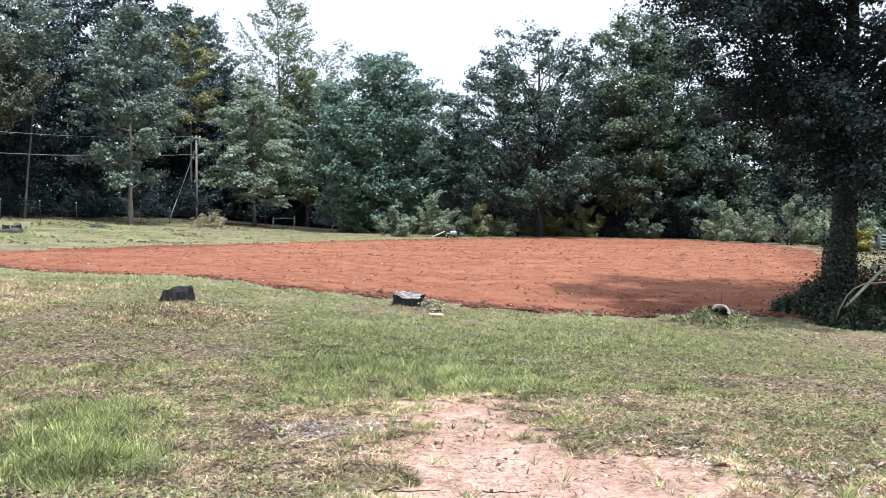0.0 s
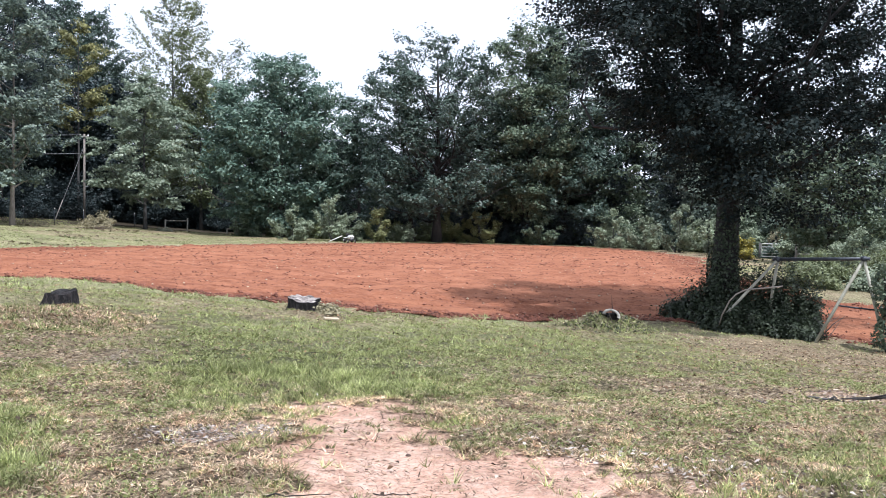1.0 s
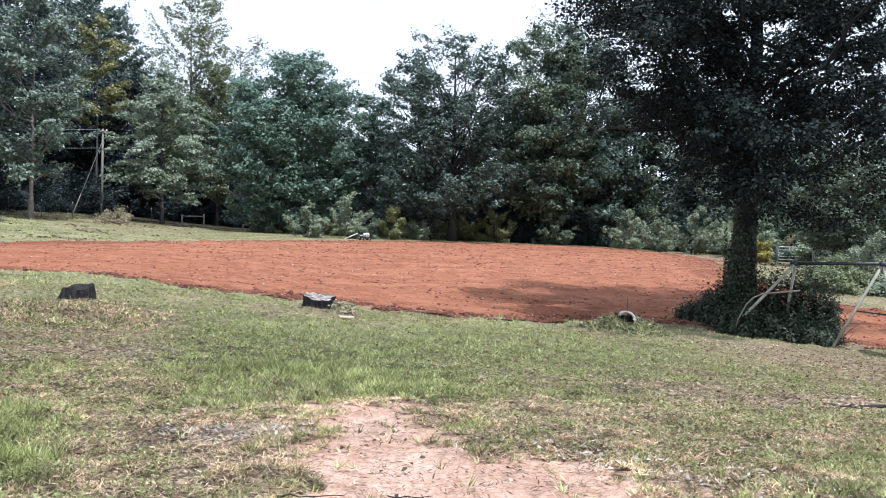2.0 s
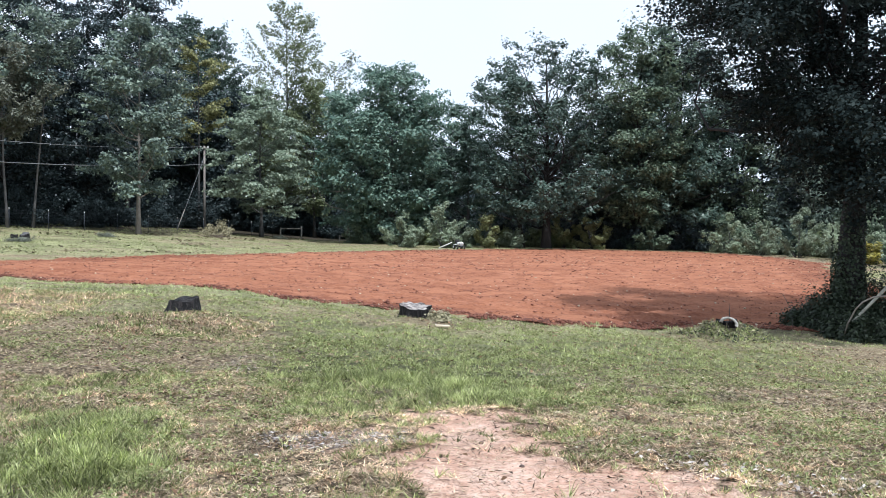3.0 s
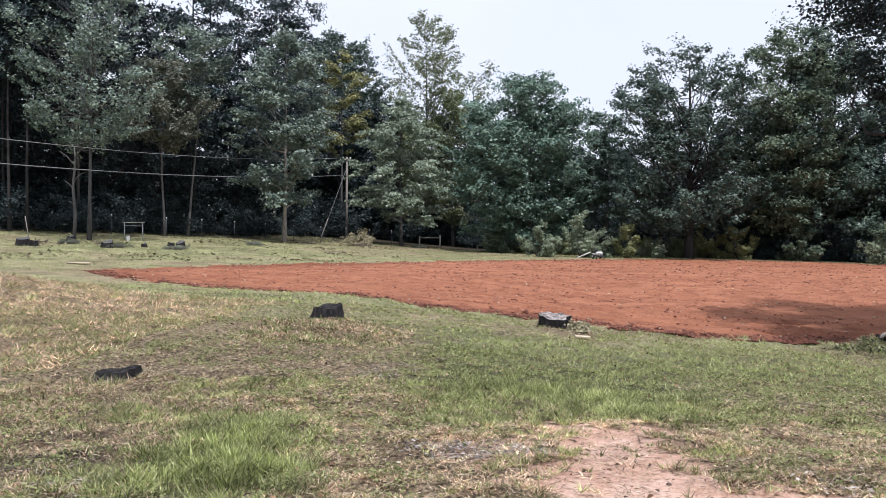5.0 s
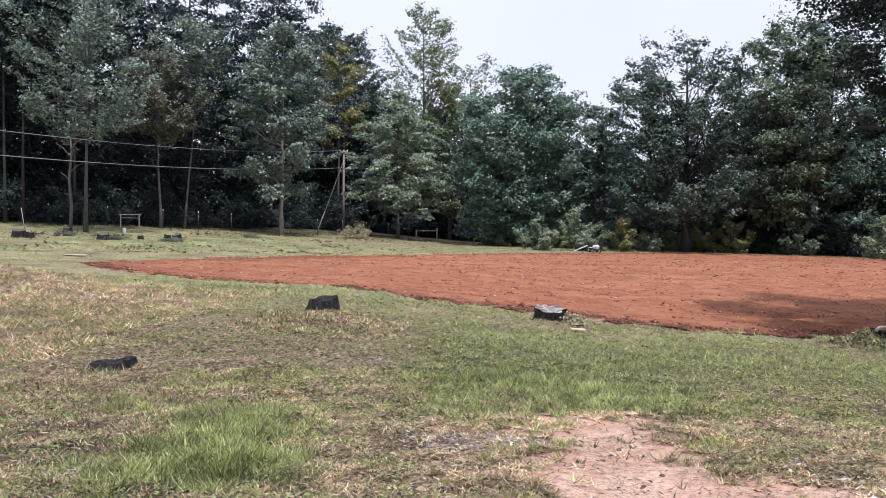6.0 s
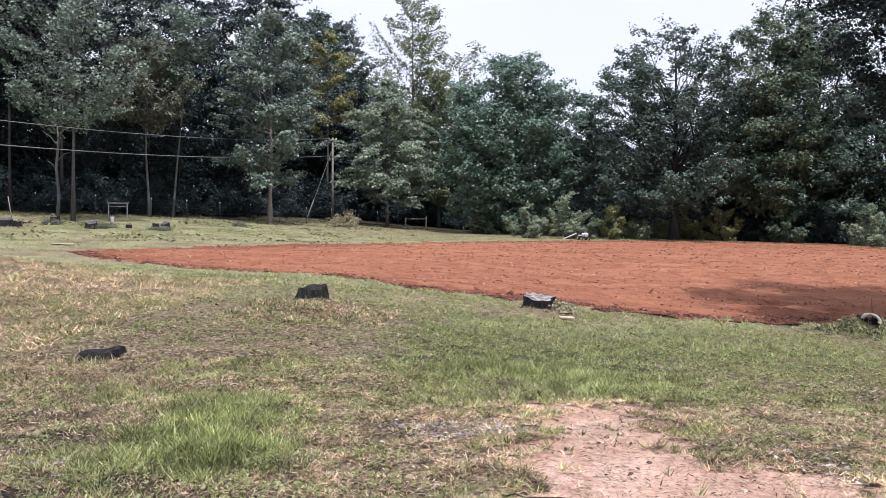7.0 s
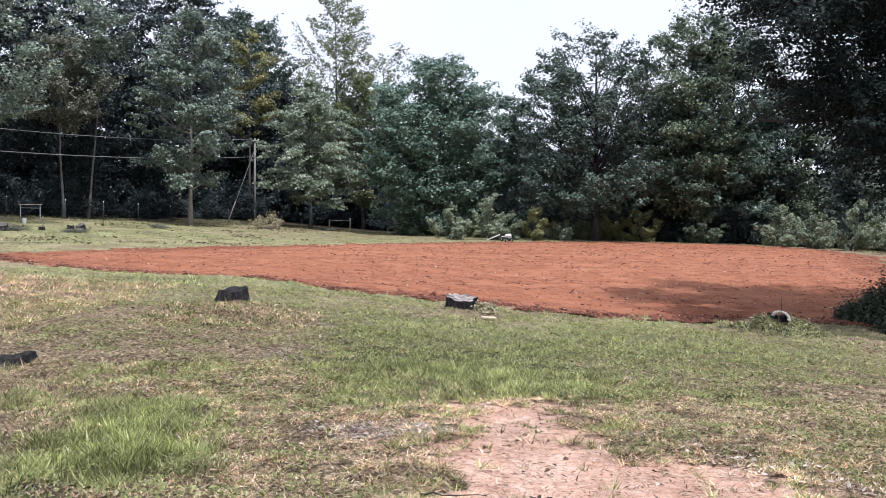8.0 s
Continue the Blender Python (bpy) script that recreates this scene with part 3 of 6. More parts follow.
def crown_points(rng, base, top, radius, profile, clumps, per, clump_r, lean=(0, 0), hollow=0.4, flat=0.45, rise=0.55):
    """Boughs that end on a crown's outline, leafy sprays along them, and the leaves of each spray."""
    pu, pr = PROFILES[profile]
    nb = max(9, clumps // 9)
    ub = (np.arange(nb) + rng.uniform(0, 1, nb)) / nb
    th = np.arange(nb) * 2.39996 + rng.normal(size=nb) * 0.35
    reach = radius * np.interp(ub, pu, pr) * rng.uniform(0.72, 1.10, nb)
    tip = np.stack([reach * np.cos(th) + lean[0] * ub, reach * np.sin(th) + lean[1] * ub, base + (top - base) * ub + rng.normal(size=nb) * 0.02 * (top - base)], 1)
    z0 = np.maximum(tip[:, 2] - reach * rise * rng.uniform(0.6, 1.4, nb), base * 0.75)
    k0 = np.clip((z0 - base) / (top - base), 0, 1)
    start = np.stack([lean[0] * k0, lean[1] * k0, z0], 1)
    w = reach + 0.48 * radius
    j = rng.choice(nb, clumps, p=w / w.sum())
    f = (hollow * 0.6 + (1 - hollow * 0.6) * rng.uniform(0, 1, clumps) ** 0.55)[:, None]
    c = start[j] + (tip - start)[j] * f + rng.normal(size=(clumps, 3)) * [1, 1, 0.55] * (0.13 * reach[j][:, None] * f + 0.035 * radius)
    out = (tip - start)[j] + rng.normal(size=(clumps, 3)) * 0.25 * radius
    out /= np.linalg.norm(out, axis=1, keepdims=True) + 1e-9
    side = np.cross(out, [0, 0, 1.0])
    side /= np.linalg.norm(side, axis=1, keepdims=True) + 1e-9
    up = np.cross(side, out)
    n = clumps * per
    s = np.repeat(clump_r * rng.uniform(0.55, 1.35, clumps), per)[:, None]
    off = rng.normal(size=(n, 3))
    off *= rng.uniform(0, 1, (n, 1)) ** 0.45 / (np.linalg.norm(off, axis=1, keepdims=True) + 1e-9) * rng.choice([1.0, 1.5], (n, 1), p=[0.88, 0.12])
    out, side, up = (np.repeat(v, per, 0) for v in (out, side, up))
    d = out * off[:, :1] * 1.35 + side * off[:, 1:2] + up * off[:, 2:] * flat
    d[:, 2] -= 0.18 * off[:, 0] ** 2 * (off[:, 0] > 0)
    pts = np.repeat(c, per, 0) + d * s
    nrm = d * 0.55 + out * 0.15 + rng.normal(size=(n, 3)) * 0.55 + np.array([0, 0, 0.75])
    return c, pts, nrm


def tree_wood(rng, height, r0, clumps, limbs, start, lean=(0, 0), bend=0.25, sides=8, twigs=0, steep=(0.45, 1.0)):
    """A tapered trunk, and limbs that reach out to the clumps."""
    s = Shape()
    k = np.linspace(0, 1, 9)
    wob = np.cumsum(rng.normal(size=(9, 2)) * bend * 0.3, 0) * k[:, None]
    tr = np.stack([lean[0] * k + wob[:, 0], lean[1] * k + wob[:, 1], height * 0.93 * k], 1)
    rad = r0 * (1 - 0.88 * k ** 0.9) + r0 * 0.5 * np.exp(-k * 22)
    tr[0, 2] = -0.25
    s.tube(tr, rad, sides)
    pick = rng.permutation(len(clumps))[:limbs]
    for j in pick:
        end = clumps[j]
        hz = end[2] - np.hypot(end[0], end[1]) * rng.uniform(*steep)
        if hz < start:
            hz = start + (height * 0.6 - start) * rng.uniform(0, 1) ** 1.5
        hz = min(hz, height * 0.85, end[2] - 0.1)
        kk = hz / (height * 0.93)
        o = np.array([np.interp(kk, k, tr[:, 0]), np.interp(kk, k, tr[:, 1]), hz])
        q = np.linspace(0, 1, 6)[:, None]
        mid = rng.normal(size=3) * 0.08 * np.linalg.norm(end - o)
        crook = np.cumsum(rng.normal(size=(6, 3)), 0) * 0.035 * np.linalg.norm(end - o) * np.sin(q * math.pi)
        pts = o + (end - o) * q + crook + np.sin(q * math.pi) * (mid + np.array([0, 0, -0.08 * np.linalg.norm(end - o)]))
        rl = np.interp(kk, k, rad) * 0.36
        s.tube(pts, rl * (1 - 0.85 * q[:, 0]) + 0.012, 5, False)
        for _ in range(twigs):
            a = pts[rng.integers(2, 5)]
            e = a + (rng.normal(size=3) * [1, 1, 0.6] + [0, 0, 0.2]) * 0.22 * np.linalg.norm(end - o)
            s.tube(np.stack([a, (a + e) / 2 + rng.normal(size=3) * 0.06, e]), [rl * 0.25 + 0.008, rl * 0.15 + 0.006, 0.006], 4, False)
    return s


def make_tree(seed, where, height, base, radius, leaf, profile="oak", clumps=90, per=90, clump_r=1.0, size=0.30, bark=BARK, r0=0.2, lean=(0, 0), limbs=26,
              label="", group="woodland edge", hollow=0.4, name="tree", start=None, twigs=0, flat=0.42, slim=0.55, steep=(0.45, 1.0), rise=0.55):
    rng = np.random.default_rng(seed)
    clumps, per, clump_r = int(clumps * 3.0), int(per * 0.62), clump_r * 0.74
    c, p, n = crown_points(rng, base, height, radius, profile, clumps, per, clump_r, lean, hollow, flat, rise)
    thing = empty(name, stand(*where), label, "tree", group)
    part("trunk", tree_wood(rng, height, r0, c, limbs, base * 0.8 if start is None else start, lean, twigs=twigs, steep=steep), bark, thing, smooth=True)
    part("crown", leaves_mesh("crown", p, n, size, size * max(slim * 1.25, 0.5), rng, LEAF[leaf], True), None, thing)
    return thing

# ---- the woodland edge: trees that stand out one by one ----
make_tree(1, (-22.9, 68.2), 16.2, 3.0, 3.7, "grey", "tall", 120, 95, 0.85, 0.27, BARK_PALE, 0.17, label="slender grey-green oak with a pale bare lower trunk", rise=0.3)
make_tree(2, (-17.1, 84.3), 13.6, 2.6, 4.9, "willow", "cone", 130, 100, 0.9, 0.27, BARK, 0.16, label="light green willow oak with a spreading pyramid crown", flat=0.26, rise=0.05)
make_tree(3, (-9.0, 82.5), 13.6, 2.0, 3.6, "deep", "tall", 120, 90, 0.95, 0.30, BARK_PALE, 0.15, label="dense dark green tree with a thin pale trunk")
make_tree(4, (-5.0, 80.9), 15.4, 1.5, 5.0, "deep", "tall", 230, 100, 1.0, 0.29, BARK, 0.2, label="tall dark green tree with several tops", rise=0.7)
make_tree(64, (-3.4, 83.0), 14.2, 1.4, 4.2, "deep", "tall", 120, 95, 0.9, 0.29, BARK, 0.16, label="dark green tree leaning on a taller one", rise=0.7)
make_tree(5, (-30.0, 108.3), 23.4, 6.0, 6.0, "oak", "dome", 330, 85, 1.0, 0.33, BARK, 0.3, label="tall dark oak with a rounded crown, deep in the wood", hollow=0.6)
make_tree(6, (-25.6, 94.7), 19.6, 9.0, 2.8, "yellow", "tall", 60, 70, 0.8, 0.27, BARK, 0.15, label="tall narrow tree with leaves turning yellow")
make_tree(7, (-17.2, 98.6), 24.8, 4.0, 5.0, "light", "airy", 190, 70, 0.95, 0.27, BARK, 0.2, label="tall airy tree with pale sparse leaves", twigs=3, limbs=45, rise=1.3)
make_tree(65, (-14.0, 96.0), 17.5, 3.0, 2.9, "light", "tall", 80, 66, 0.9, 0.28, BARK, 0.15, label="slim pale tree beside a taller one", twigs=3, limbs=24, rise=1.3)
make_tree(8, (-13.0, 105.2), 21.0, 8.0, 4.0, "light", "oak", 44, 34, 0.9, 0.29, BARK, 0.16, label="tall thin tree with wispy yellow-green branches", twigs=4, limbs=30, rise=1.0)
make_tree(9, (7.9, 76.6), 16.6, 2.9, 6.4, "oak", "columns", 230, 85, 0.9, 0.27, BARK_DARK, 0.34, label="broad dark oak with open upper limbs at the field's edge", limbs=60, twigs=3, hollow=0.5, start=4.0, steep=(0.6, 1.7), rise=0.9)
make_tree(63, (6.0, 77.6), 15.2, 3.0, 4.2, "oak", "oak", 84, 80, 0.85, 0.27, BARK_DARK, 0.2, lean=(-1.6, 0), label="dark oak leaning out beside a broader one", limbs=30, twigs=2, rise=0.9)
make_tree(10, (1.6, 84.0), 12.6, 1.0, 3.8, "oak", "round", 110, 90, 0.95, 0.29, BARK, 0.18, label="dark green oak behind the shrubs")
make_tree(11, (15.9, 78.4), 18.8, 2.4, 5.2, "sunlit", "oak", 215, 95, 0.95, 0.27, BARK_DARK, 0.25, label="tall oak with leaves coloured as if sunlit at the field's edge", rise=0.7)
make_tree(12, (19.2, 78.6), 18.3, 2.4, 5.6, "oak", "tall", 175, 95, 1.0, 0.28, BARK_DARK, 0.26, label="leafy oak with sunlit outer branches", hollow=0.25)
make_tree(13, (-30.1, 52.8), 18.5, 6.2, 5.0, "grey", "oak", 112, 70, 0.76, 0.22, BARK, 0.120, label="old oak with pale dead limbs and thin grey-green leaves", twigs=4, limbs=54, start=6.2, steep=(0.7, 1.8), rise=0.8)
make_tree(14, (-29.3, 61.4), 12.4, 6.4, 3.0, "brown", "oak", 80, 75, 0.75, 0.22, BARK_GREY, 0.105, label="oak with browning leaves and a grey trunk", lean=(-0.4, 0), start=6.0, limbs=20)
make_tree(15, (-28.8, 64.0), 15.2, 8.6, 2.4, "grey", "oak", 56, 75, 0.75, 0.22, BARK_GREY, 0.100, label="leaning grey-trunked tree with thin leaves", lean=(1.6, 0), start=8.0, limbs=18)
for seed, where, h, b, r in ((16, (-34.2, 81.1), 28.0, 6.8, 5.4), (17, (-30.4, 88.5), 26.5, 7.0, 5.2), (18, (-42.2, 65.6), 24.6, 7.0, 5.0), (19, (-38.6, 74.6), 26.5, 6.9, 5.4),
                             (20, (-46.0, 60.0), 23.5, 7.5, 4.8), (21, (-48.5, 72.0), 26.0, 7.0, 5.0), (22, (-36.5, 69.0), 24.0, 8.0, 4.6), (29, (-29.2, 84.0), 23.5, 8.0, 4.4),
                             (30, (-33.0, 74.5), 25.0, 8.0, 4.6), (31, (-44.0, 79.0), 28.0, 8.0, 5.0)):
    make_tree(seed, where, h, b, r, "needle", "tall", 85, 58, 1.25, 0.38, BARK_DARK, 0.22, label="tall dark pine with a long bare trunk", name="pine_tree", flat=0.38, slim=0.35, hollow=0.15, rise=0.1)
for seed, where, h in ((32, (-36.5, 54.4), 21.0), (33, (-35.8, 55.2), 20.0), (34, (-34.2, 58.6), 22.0), (35, (-39.0, 57.5), 22.0)):
    make_tree(seed, where, h, 10.5, 3.0, "needle", "tall", 60, 58, 1.1, 0.36, BARK_DARK, 0.11, label="thin dark pine with a long bare trunk", name="pine_tree", flat=0.38, slim=0.35, hollow=0.15, rise=0.1, limbs=12)
make_tree(23, (19.5, 82.0), 17.2, 1.2, 5.4, "oak", "round", 110, 90, 1.2, 0.34, BARK_DARK, 0.24, label="leafy oak crowding the field's edge")
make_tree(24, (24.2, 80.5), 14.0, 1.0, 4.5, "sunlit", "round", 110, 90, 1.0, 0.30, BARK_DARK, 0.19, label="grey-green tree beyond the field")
make_tree(25, (28.2, 72.0), 10.8, 0.9, 4.0, "grey", "round", 100, 85, 0.9, 0.28, BARK_DARK, 0.14, label="young light green tree beyond the field")
make_tree(26, (31.5, 67.0), 8.6, 0.8, 3.9, "grey", "round", 90, 85, 0.9, 0.27, BARK_DARK, 0.12, label="low bushy tree beyond the gate")
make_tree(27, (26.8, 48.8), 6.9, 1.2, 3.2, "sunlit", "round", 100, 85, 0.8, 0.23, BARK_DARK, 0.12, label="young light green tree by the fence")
make_tree(28, (33.0, 50.0), 10.6, 1.2, 4.4, "oak", "round", 120, 85, 0.95, 0.26, BARK_DARK, 0.18, label="dark tree by the fence")


# backing trees whose leaf colour carries the shade
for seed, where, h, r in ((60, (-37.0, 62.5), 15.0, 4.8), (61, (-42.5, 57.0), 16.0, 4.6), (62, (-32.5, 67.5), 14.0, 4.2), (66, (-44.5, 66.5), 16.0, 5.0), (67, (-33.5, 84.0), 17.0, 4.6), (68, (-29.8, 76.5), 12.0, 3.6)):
    make_tree(seed, where, h, 2.0, r, "shade", "round", 90, 80, 1.1, 0.30, BARK_DARK, 0.2, label="dark tree behind the old oak, its leaves coloured as if in shade")


# ---- the wood behind: repeated trees and undergrowth ----
def wood_trees():
    rng = np.random.default_rng(77)
    makers = []
    # "shade" leaves: darkness under the wood is painted in
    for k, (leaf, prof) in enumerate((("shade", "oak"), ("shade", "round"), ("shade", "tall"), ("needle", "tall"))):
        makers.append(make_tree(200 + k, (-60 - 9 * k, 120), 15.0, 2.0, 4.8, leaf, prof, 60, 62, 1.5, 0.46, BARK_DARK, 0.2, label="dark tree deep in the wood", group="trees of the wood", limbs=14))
    # azimuth in degrees, height of the wood behind it
    sky_az, sky_h = (-60, -36, -20, -15, -8, -4, 0, 2, 8, 12, 16, 20, 24, 34, 60), (20, 20, 19, 18, 16.5, 14.5, 12.5, 13, 14, 14, 13, 13, 13, 14, 14)
    for az in np.arange(-44, 45, 2.4):
        for row in range(2 if rng.uniform() < 0.4 else 1):
            a = az + rng.uniform(-0.9, 0.9)
            dist = (108 if -40 < a < 8 else 86) + 13 * row + rng.uniform(-4, 4)
            x, y = dist * math.sin(radians(a)), dist * math.cos(radians(a))
            h = float(np.interp(a, sky_az, sky_h)) * rng.uniform(0.80, 1.0) * (1.0 + 0.06 * row)
            t = copy_thing(makers[rng.integers(0, 4)], Matrix.Translation(stand(x, y, -0.1)) @ pose(0, 0, 0, 0, 0, rng.uniform(0, 360)))
            t.scale = (h / 15.0 * rng.uniform(0.95, 1.25),) * 2 + (h / 15.0,)


wood_trees()


def make_shrub(seed, where, h, r, leaf, label, clumps=40, per=90, size=0.2, clump_r=0.5, group="", name="shrub", simple=True):
    rng = np.random.default_rng(seed)
    c, p, n = crown_points(rng, 0.05 * h, h, r, "round", clumps, per, clump_r, hollow=0.3, flat=0.7, rise=1.4)
    p[:, 2] = np.maximum(p[:, 2], 0.02)
    thing = empty(name, stand(*where), label, "shrub", group)
    s = Shape()
    for j in rng.permutation(len(c))[:12]:
        e = c[j]
        s.tube(np.array([[e[0] * 0.1, e[1] * 0.1, -0.1], [e[0] * 0.45, e[1] * 0.45, e[2] * 0.5], e]), [0.03, 0.02, 0.008], 5)
    part("stem", s, BARK, thing)
    part("foliage", leaves_mesh("foliage", p, n, size, size * 0.62, rng, LEAF[leaf], simple), None, thing)
    return thing


def undergrowth():
    rng = np.random.default_rng(5)
    # two shrubs with shade in the leaf colour, one with sunlight
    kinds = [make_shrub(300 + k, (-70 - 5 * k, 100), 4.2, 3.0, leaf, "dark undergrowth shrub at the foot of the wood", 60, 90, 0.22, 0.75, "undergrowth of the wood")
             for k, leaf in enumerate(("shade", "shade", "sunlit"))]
    for az in np.arange(-42, 42, 1.5):
        for row in range(3 if az < -18 else 2):
            a = az + rng.uniform(-0.6, 0.6)
            edge = np.interp(a, (-60, -36, -30, -25, -20, -16, -12, -5, 3, 9, 12, 16, 22, 30, 60), (62, 67, 67, 72, 83, 97, 103, 95, 88, 83, 81, 80, 73, 68, 66))
            d = edge + 5 * row + rng.uniform(-1.0, 1.5)
            s = rng.uniform(0.6, 1.1) * (0.72 if a < -18 else 1.0 if a < 16 else 0.75) * (1 + 0.35 * row)
            t = copy_thing(kinds[rng.integers(0, 2) if a < 16 else 2], Matrix.Translation(stand(d * math.sin(radians(a)), d * math.cos(radians(a)))) @ pose(0, 0, 0, 0, 0, rng.uniform(0, 360)))
            t.scale = (s * rng.uniform(0.9, 1.3),) * 2 + (s,)
    for az in np.arange(-40, 14, 2.4):
        a = az + rng.uniform(-0.6, 0.6)
        d = 118 + rng.uniform(-3, 3)
        t = copy_thing(kinds[rng.integers(0, 3)], Matrix.Translation(stand(d * math.sin(radians(a)), d * math.cos(radians(a)))) @ pose(0, 0, 0, 0, 0, rng.uniform(0, 360)))
        t.scale = (rng.uniform(1.7, 2.1),) * 3


undergrowth()
for seed, where, h, r, leaf, lab in (
    (31, (-3.6, 71.5), 2.5, 1.6, "shrub", "pale green wild shrub at the field's edge"),
    (32, (-0.5, 72.5), 3.7, 1.9, "shrub", "tall pale green wild shrub at the field's edge"),
    (33, (0.6, 73.0), 2.3, 1.4, "shrub", "pale green wild shrub at the field's edge"),
    (34, (2.9, 73.5), 2.6, 1.2, "lime", "yellowing wild shrub at the field's edge"),
    (35, (9.6, 79.3), 3.6, 1.9, "lime", "sunlit yellow-green shrub behind the oak"),
    (36, (11.8, 77.0), 2.8, 1.7, "lime", "sunlit yellow-green shrub behind the oak"),
    (37, (5.0, 75.5), 1.5, 1.3, "shrub", "low pale green wild shrub"),
    (38, (16.5, 76.0), 2.4, 1.8, "sunlit", "pale green wild shrub at the field's edge"),
    (39, (21.5, 72.0), 3.0, 1.8, "shrub", "pale green wild shrub at the field's edge"),
    (50, (22.9, 68.5), 2.6, 1.6, "shrub", "pale green wild shrub at the field's edge"),
    (52, (25.8, 61.5), 3.2, 1.7, "shrub", "pale green wild shrub at the field's edge"),
    (40, (24.3, 65.0), 3.4, 1.8, "shrub", "pale green wild shrub at the field's edge"),
):
    make_shrub(seed, where, h, r, leaf, lab, 84, 90, 0.15, 0.25, "wild shrubs")
for seed, where, h, r, leaf, lab in (
    (41, (25.4, 58.5), 3.0, 1.7, "shrub", "pale green wild shrub beyond the field"),
    (42, (24.2, 54.5), 1.4, 0.8, "gold", "yellow goldenrod in flower"),
    (56, (29.0, 57.9), 2.1, 1.1, "straw", "dry tan brush standing near the gate"),
    (43, (28.5, 55.0), 1.8, 1.5, "shrub", "pale grey-green shrub near the gate"),
    (44, (25.0, 43.0), 2.0, 1.4, "shrub", "pale green leafy shrub by the fence"),
    (45, (23.5, 37.5), 1.2, 1.5, "light", "low light green weeds by the fence"),
    (46, (19.5, 33.0), 1.0, 1.4, "light", "low light green weeds behind the tree"),
    (49, (16.0, 30.0), 0.9, 1.2, "light", "low light green weeds behind the tree"),
    (51, (21.2, 40.0), 0.9, 1.3, "light", "light green weeds by the fence"),
    (53, (25.6, 46.0), 1.2, 1.2, "shrub", "light green weeds beyond the field"),
    (54, (18.0, 29.0), 0.8, 1.3, "shrub", "low pale weeds behind the tree"),
    (55, (25.5, 36.0), 1.1, 1.4, "shrub", "pale green shrub by the fence"),
    (47, (28.0, 41.0), 2.0, 1.6, "oak", "light green leafy shrub by the fence"),
    (48, (31.0, 46.0), 2.8, 2.0, "shade", "dark leafy shrub by the fence"),
):
    make_shrub(seed, where, h, r, leaf, lab, 84, 90, 0.15 if where[1] > 52 else 0.105, 0.25, "wild shrubs")


def edge_scrub():
    """Low scrub in an uneven band along the far edge of the field."""
    rng = np.random.default_rng(56)
    way = np.array([(-8.0, 82.0), (3.0, 80.0), (8.5, 79.5), (14.0, 79.6), (20.0, 81.0), (25.6, 73.5), (27.8, 62.5), (28.6, 57.0)])
    for k in range(26):
        u = k / 25 * (len(way) - 1)
        x, y = np.interp(u, np.arange(len(way)), way[:, 0]) + rng.uniform(-0.6, 0.6), np.interp(u, np.arange(len(way)), way[:, 1]) + rng.uniform(-1.6, 1.2)
        h = rng.uniform(1.0, 2.7) * (0.7 if k < 9 else 1.0)
        # between x 11.5 and 20 shade-coloured leaves darken the foot of the trees
        make_shrub(560 + k, (x, y), h, rng.uniform(1.1, 1.9), "light" if 7 < x < 11.5 else ("shade", "oak", "shade", "oak", "shade")[rng.integers(0, 5)] if 11.5 < x < 20 else ("sunlit", "shrub", "light", "sunlit", "oak")[rng.integers(0, 5)], "wild scrub at the far edge of the field", 44, 80, 0.19, 0.36, "scrub along the field")


edge_scrub()


# ---- the big oak with its ivy ----
OAK = (9.1, 21.3)


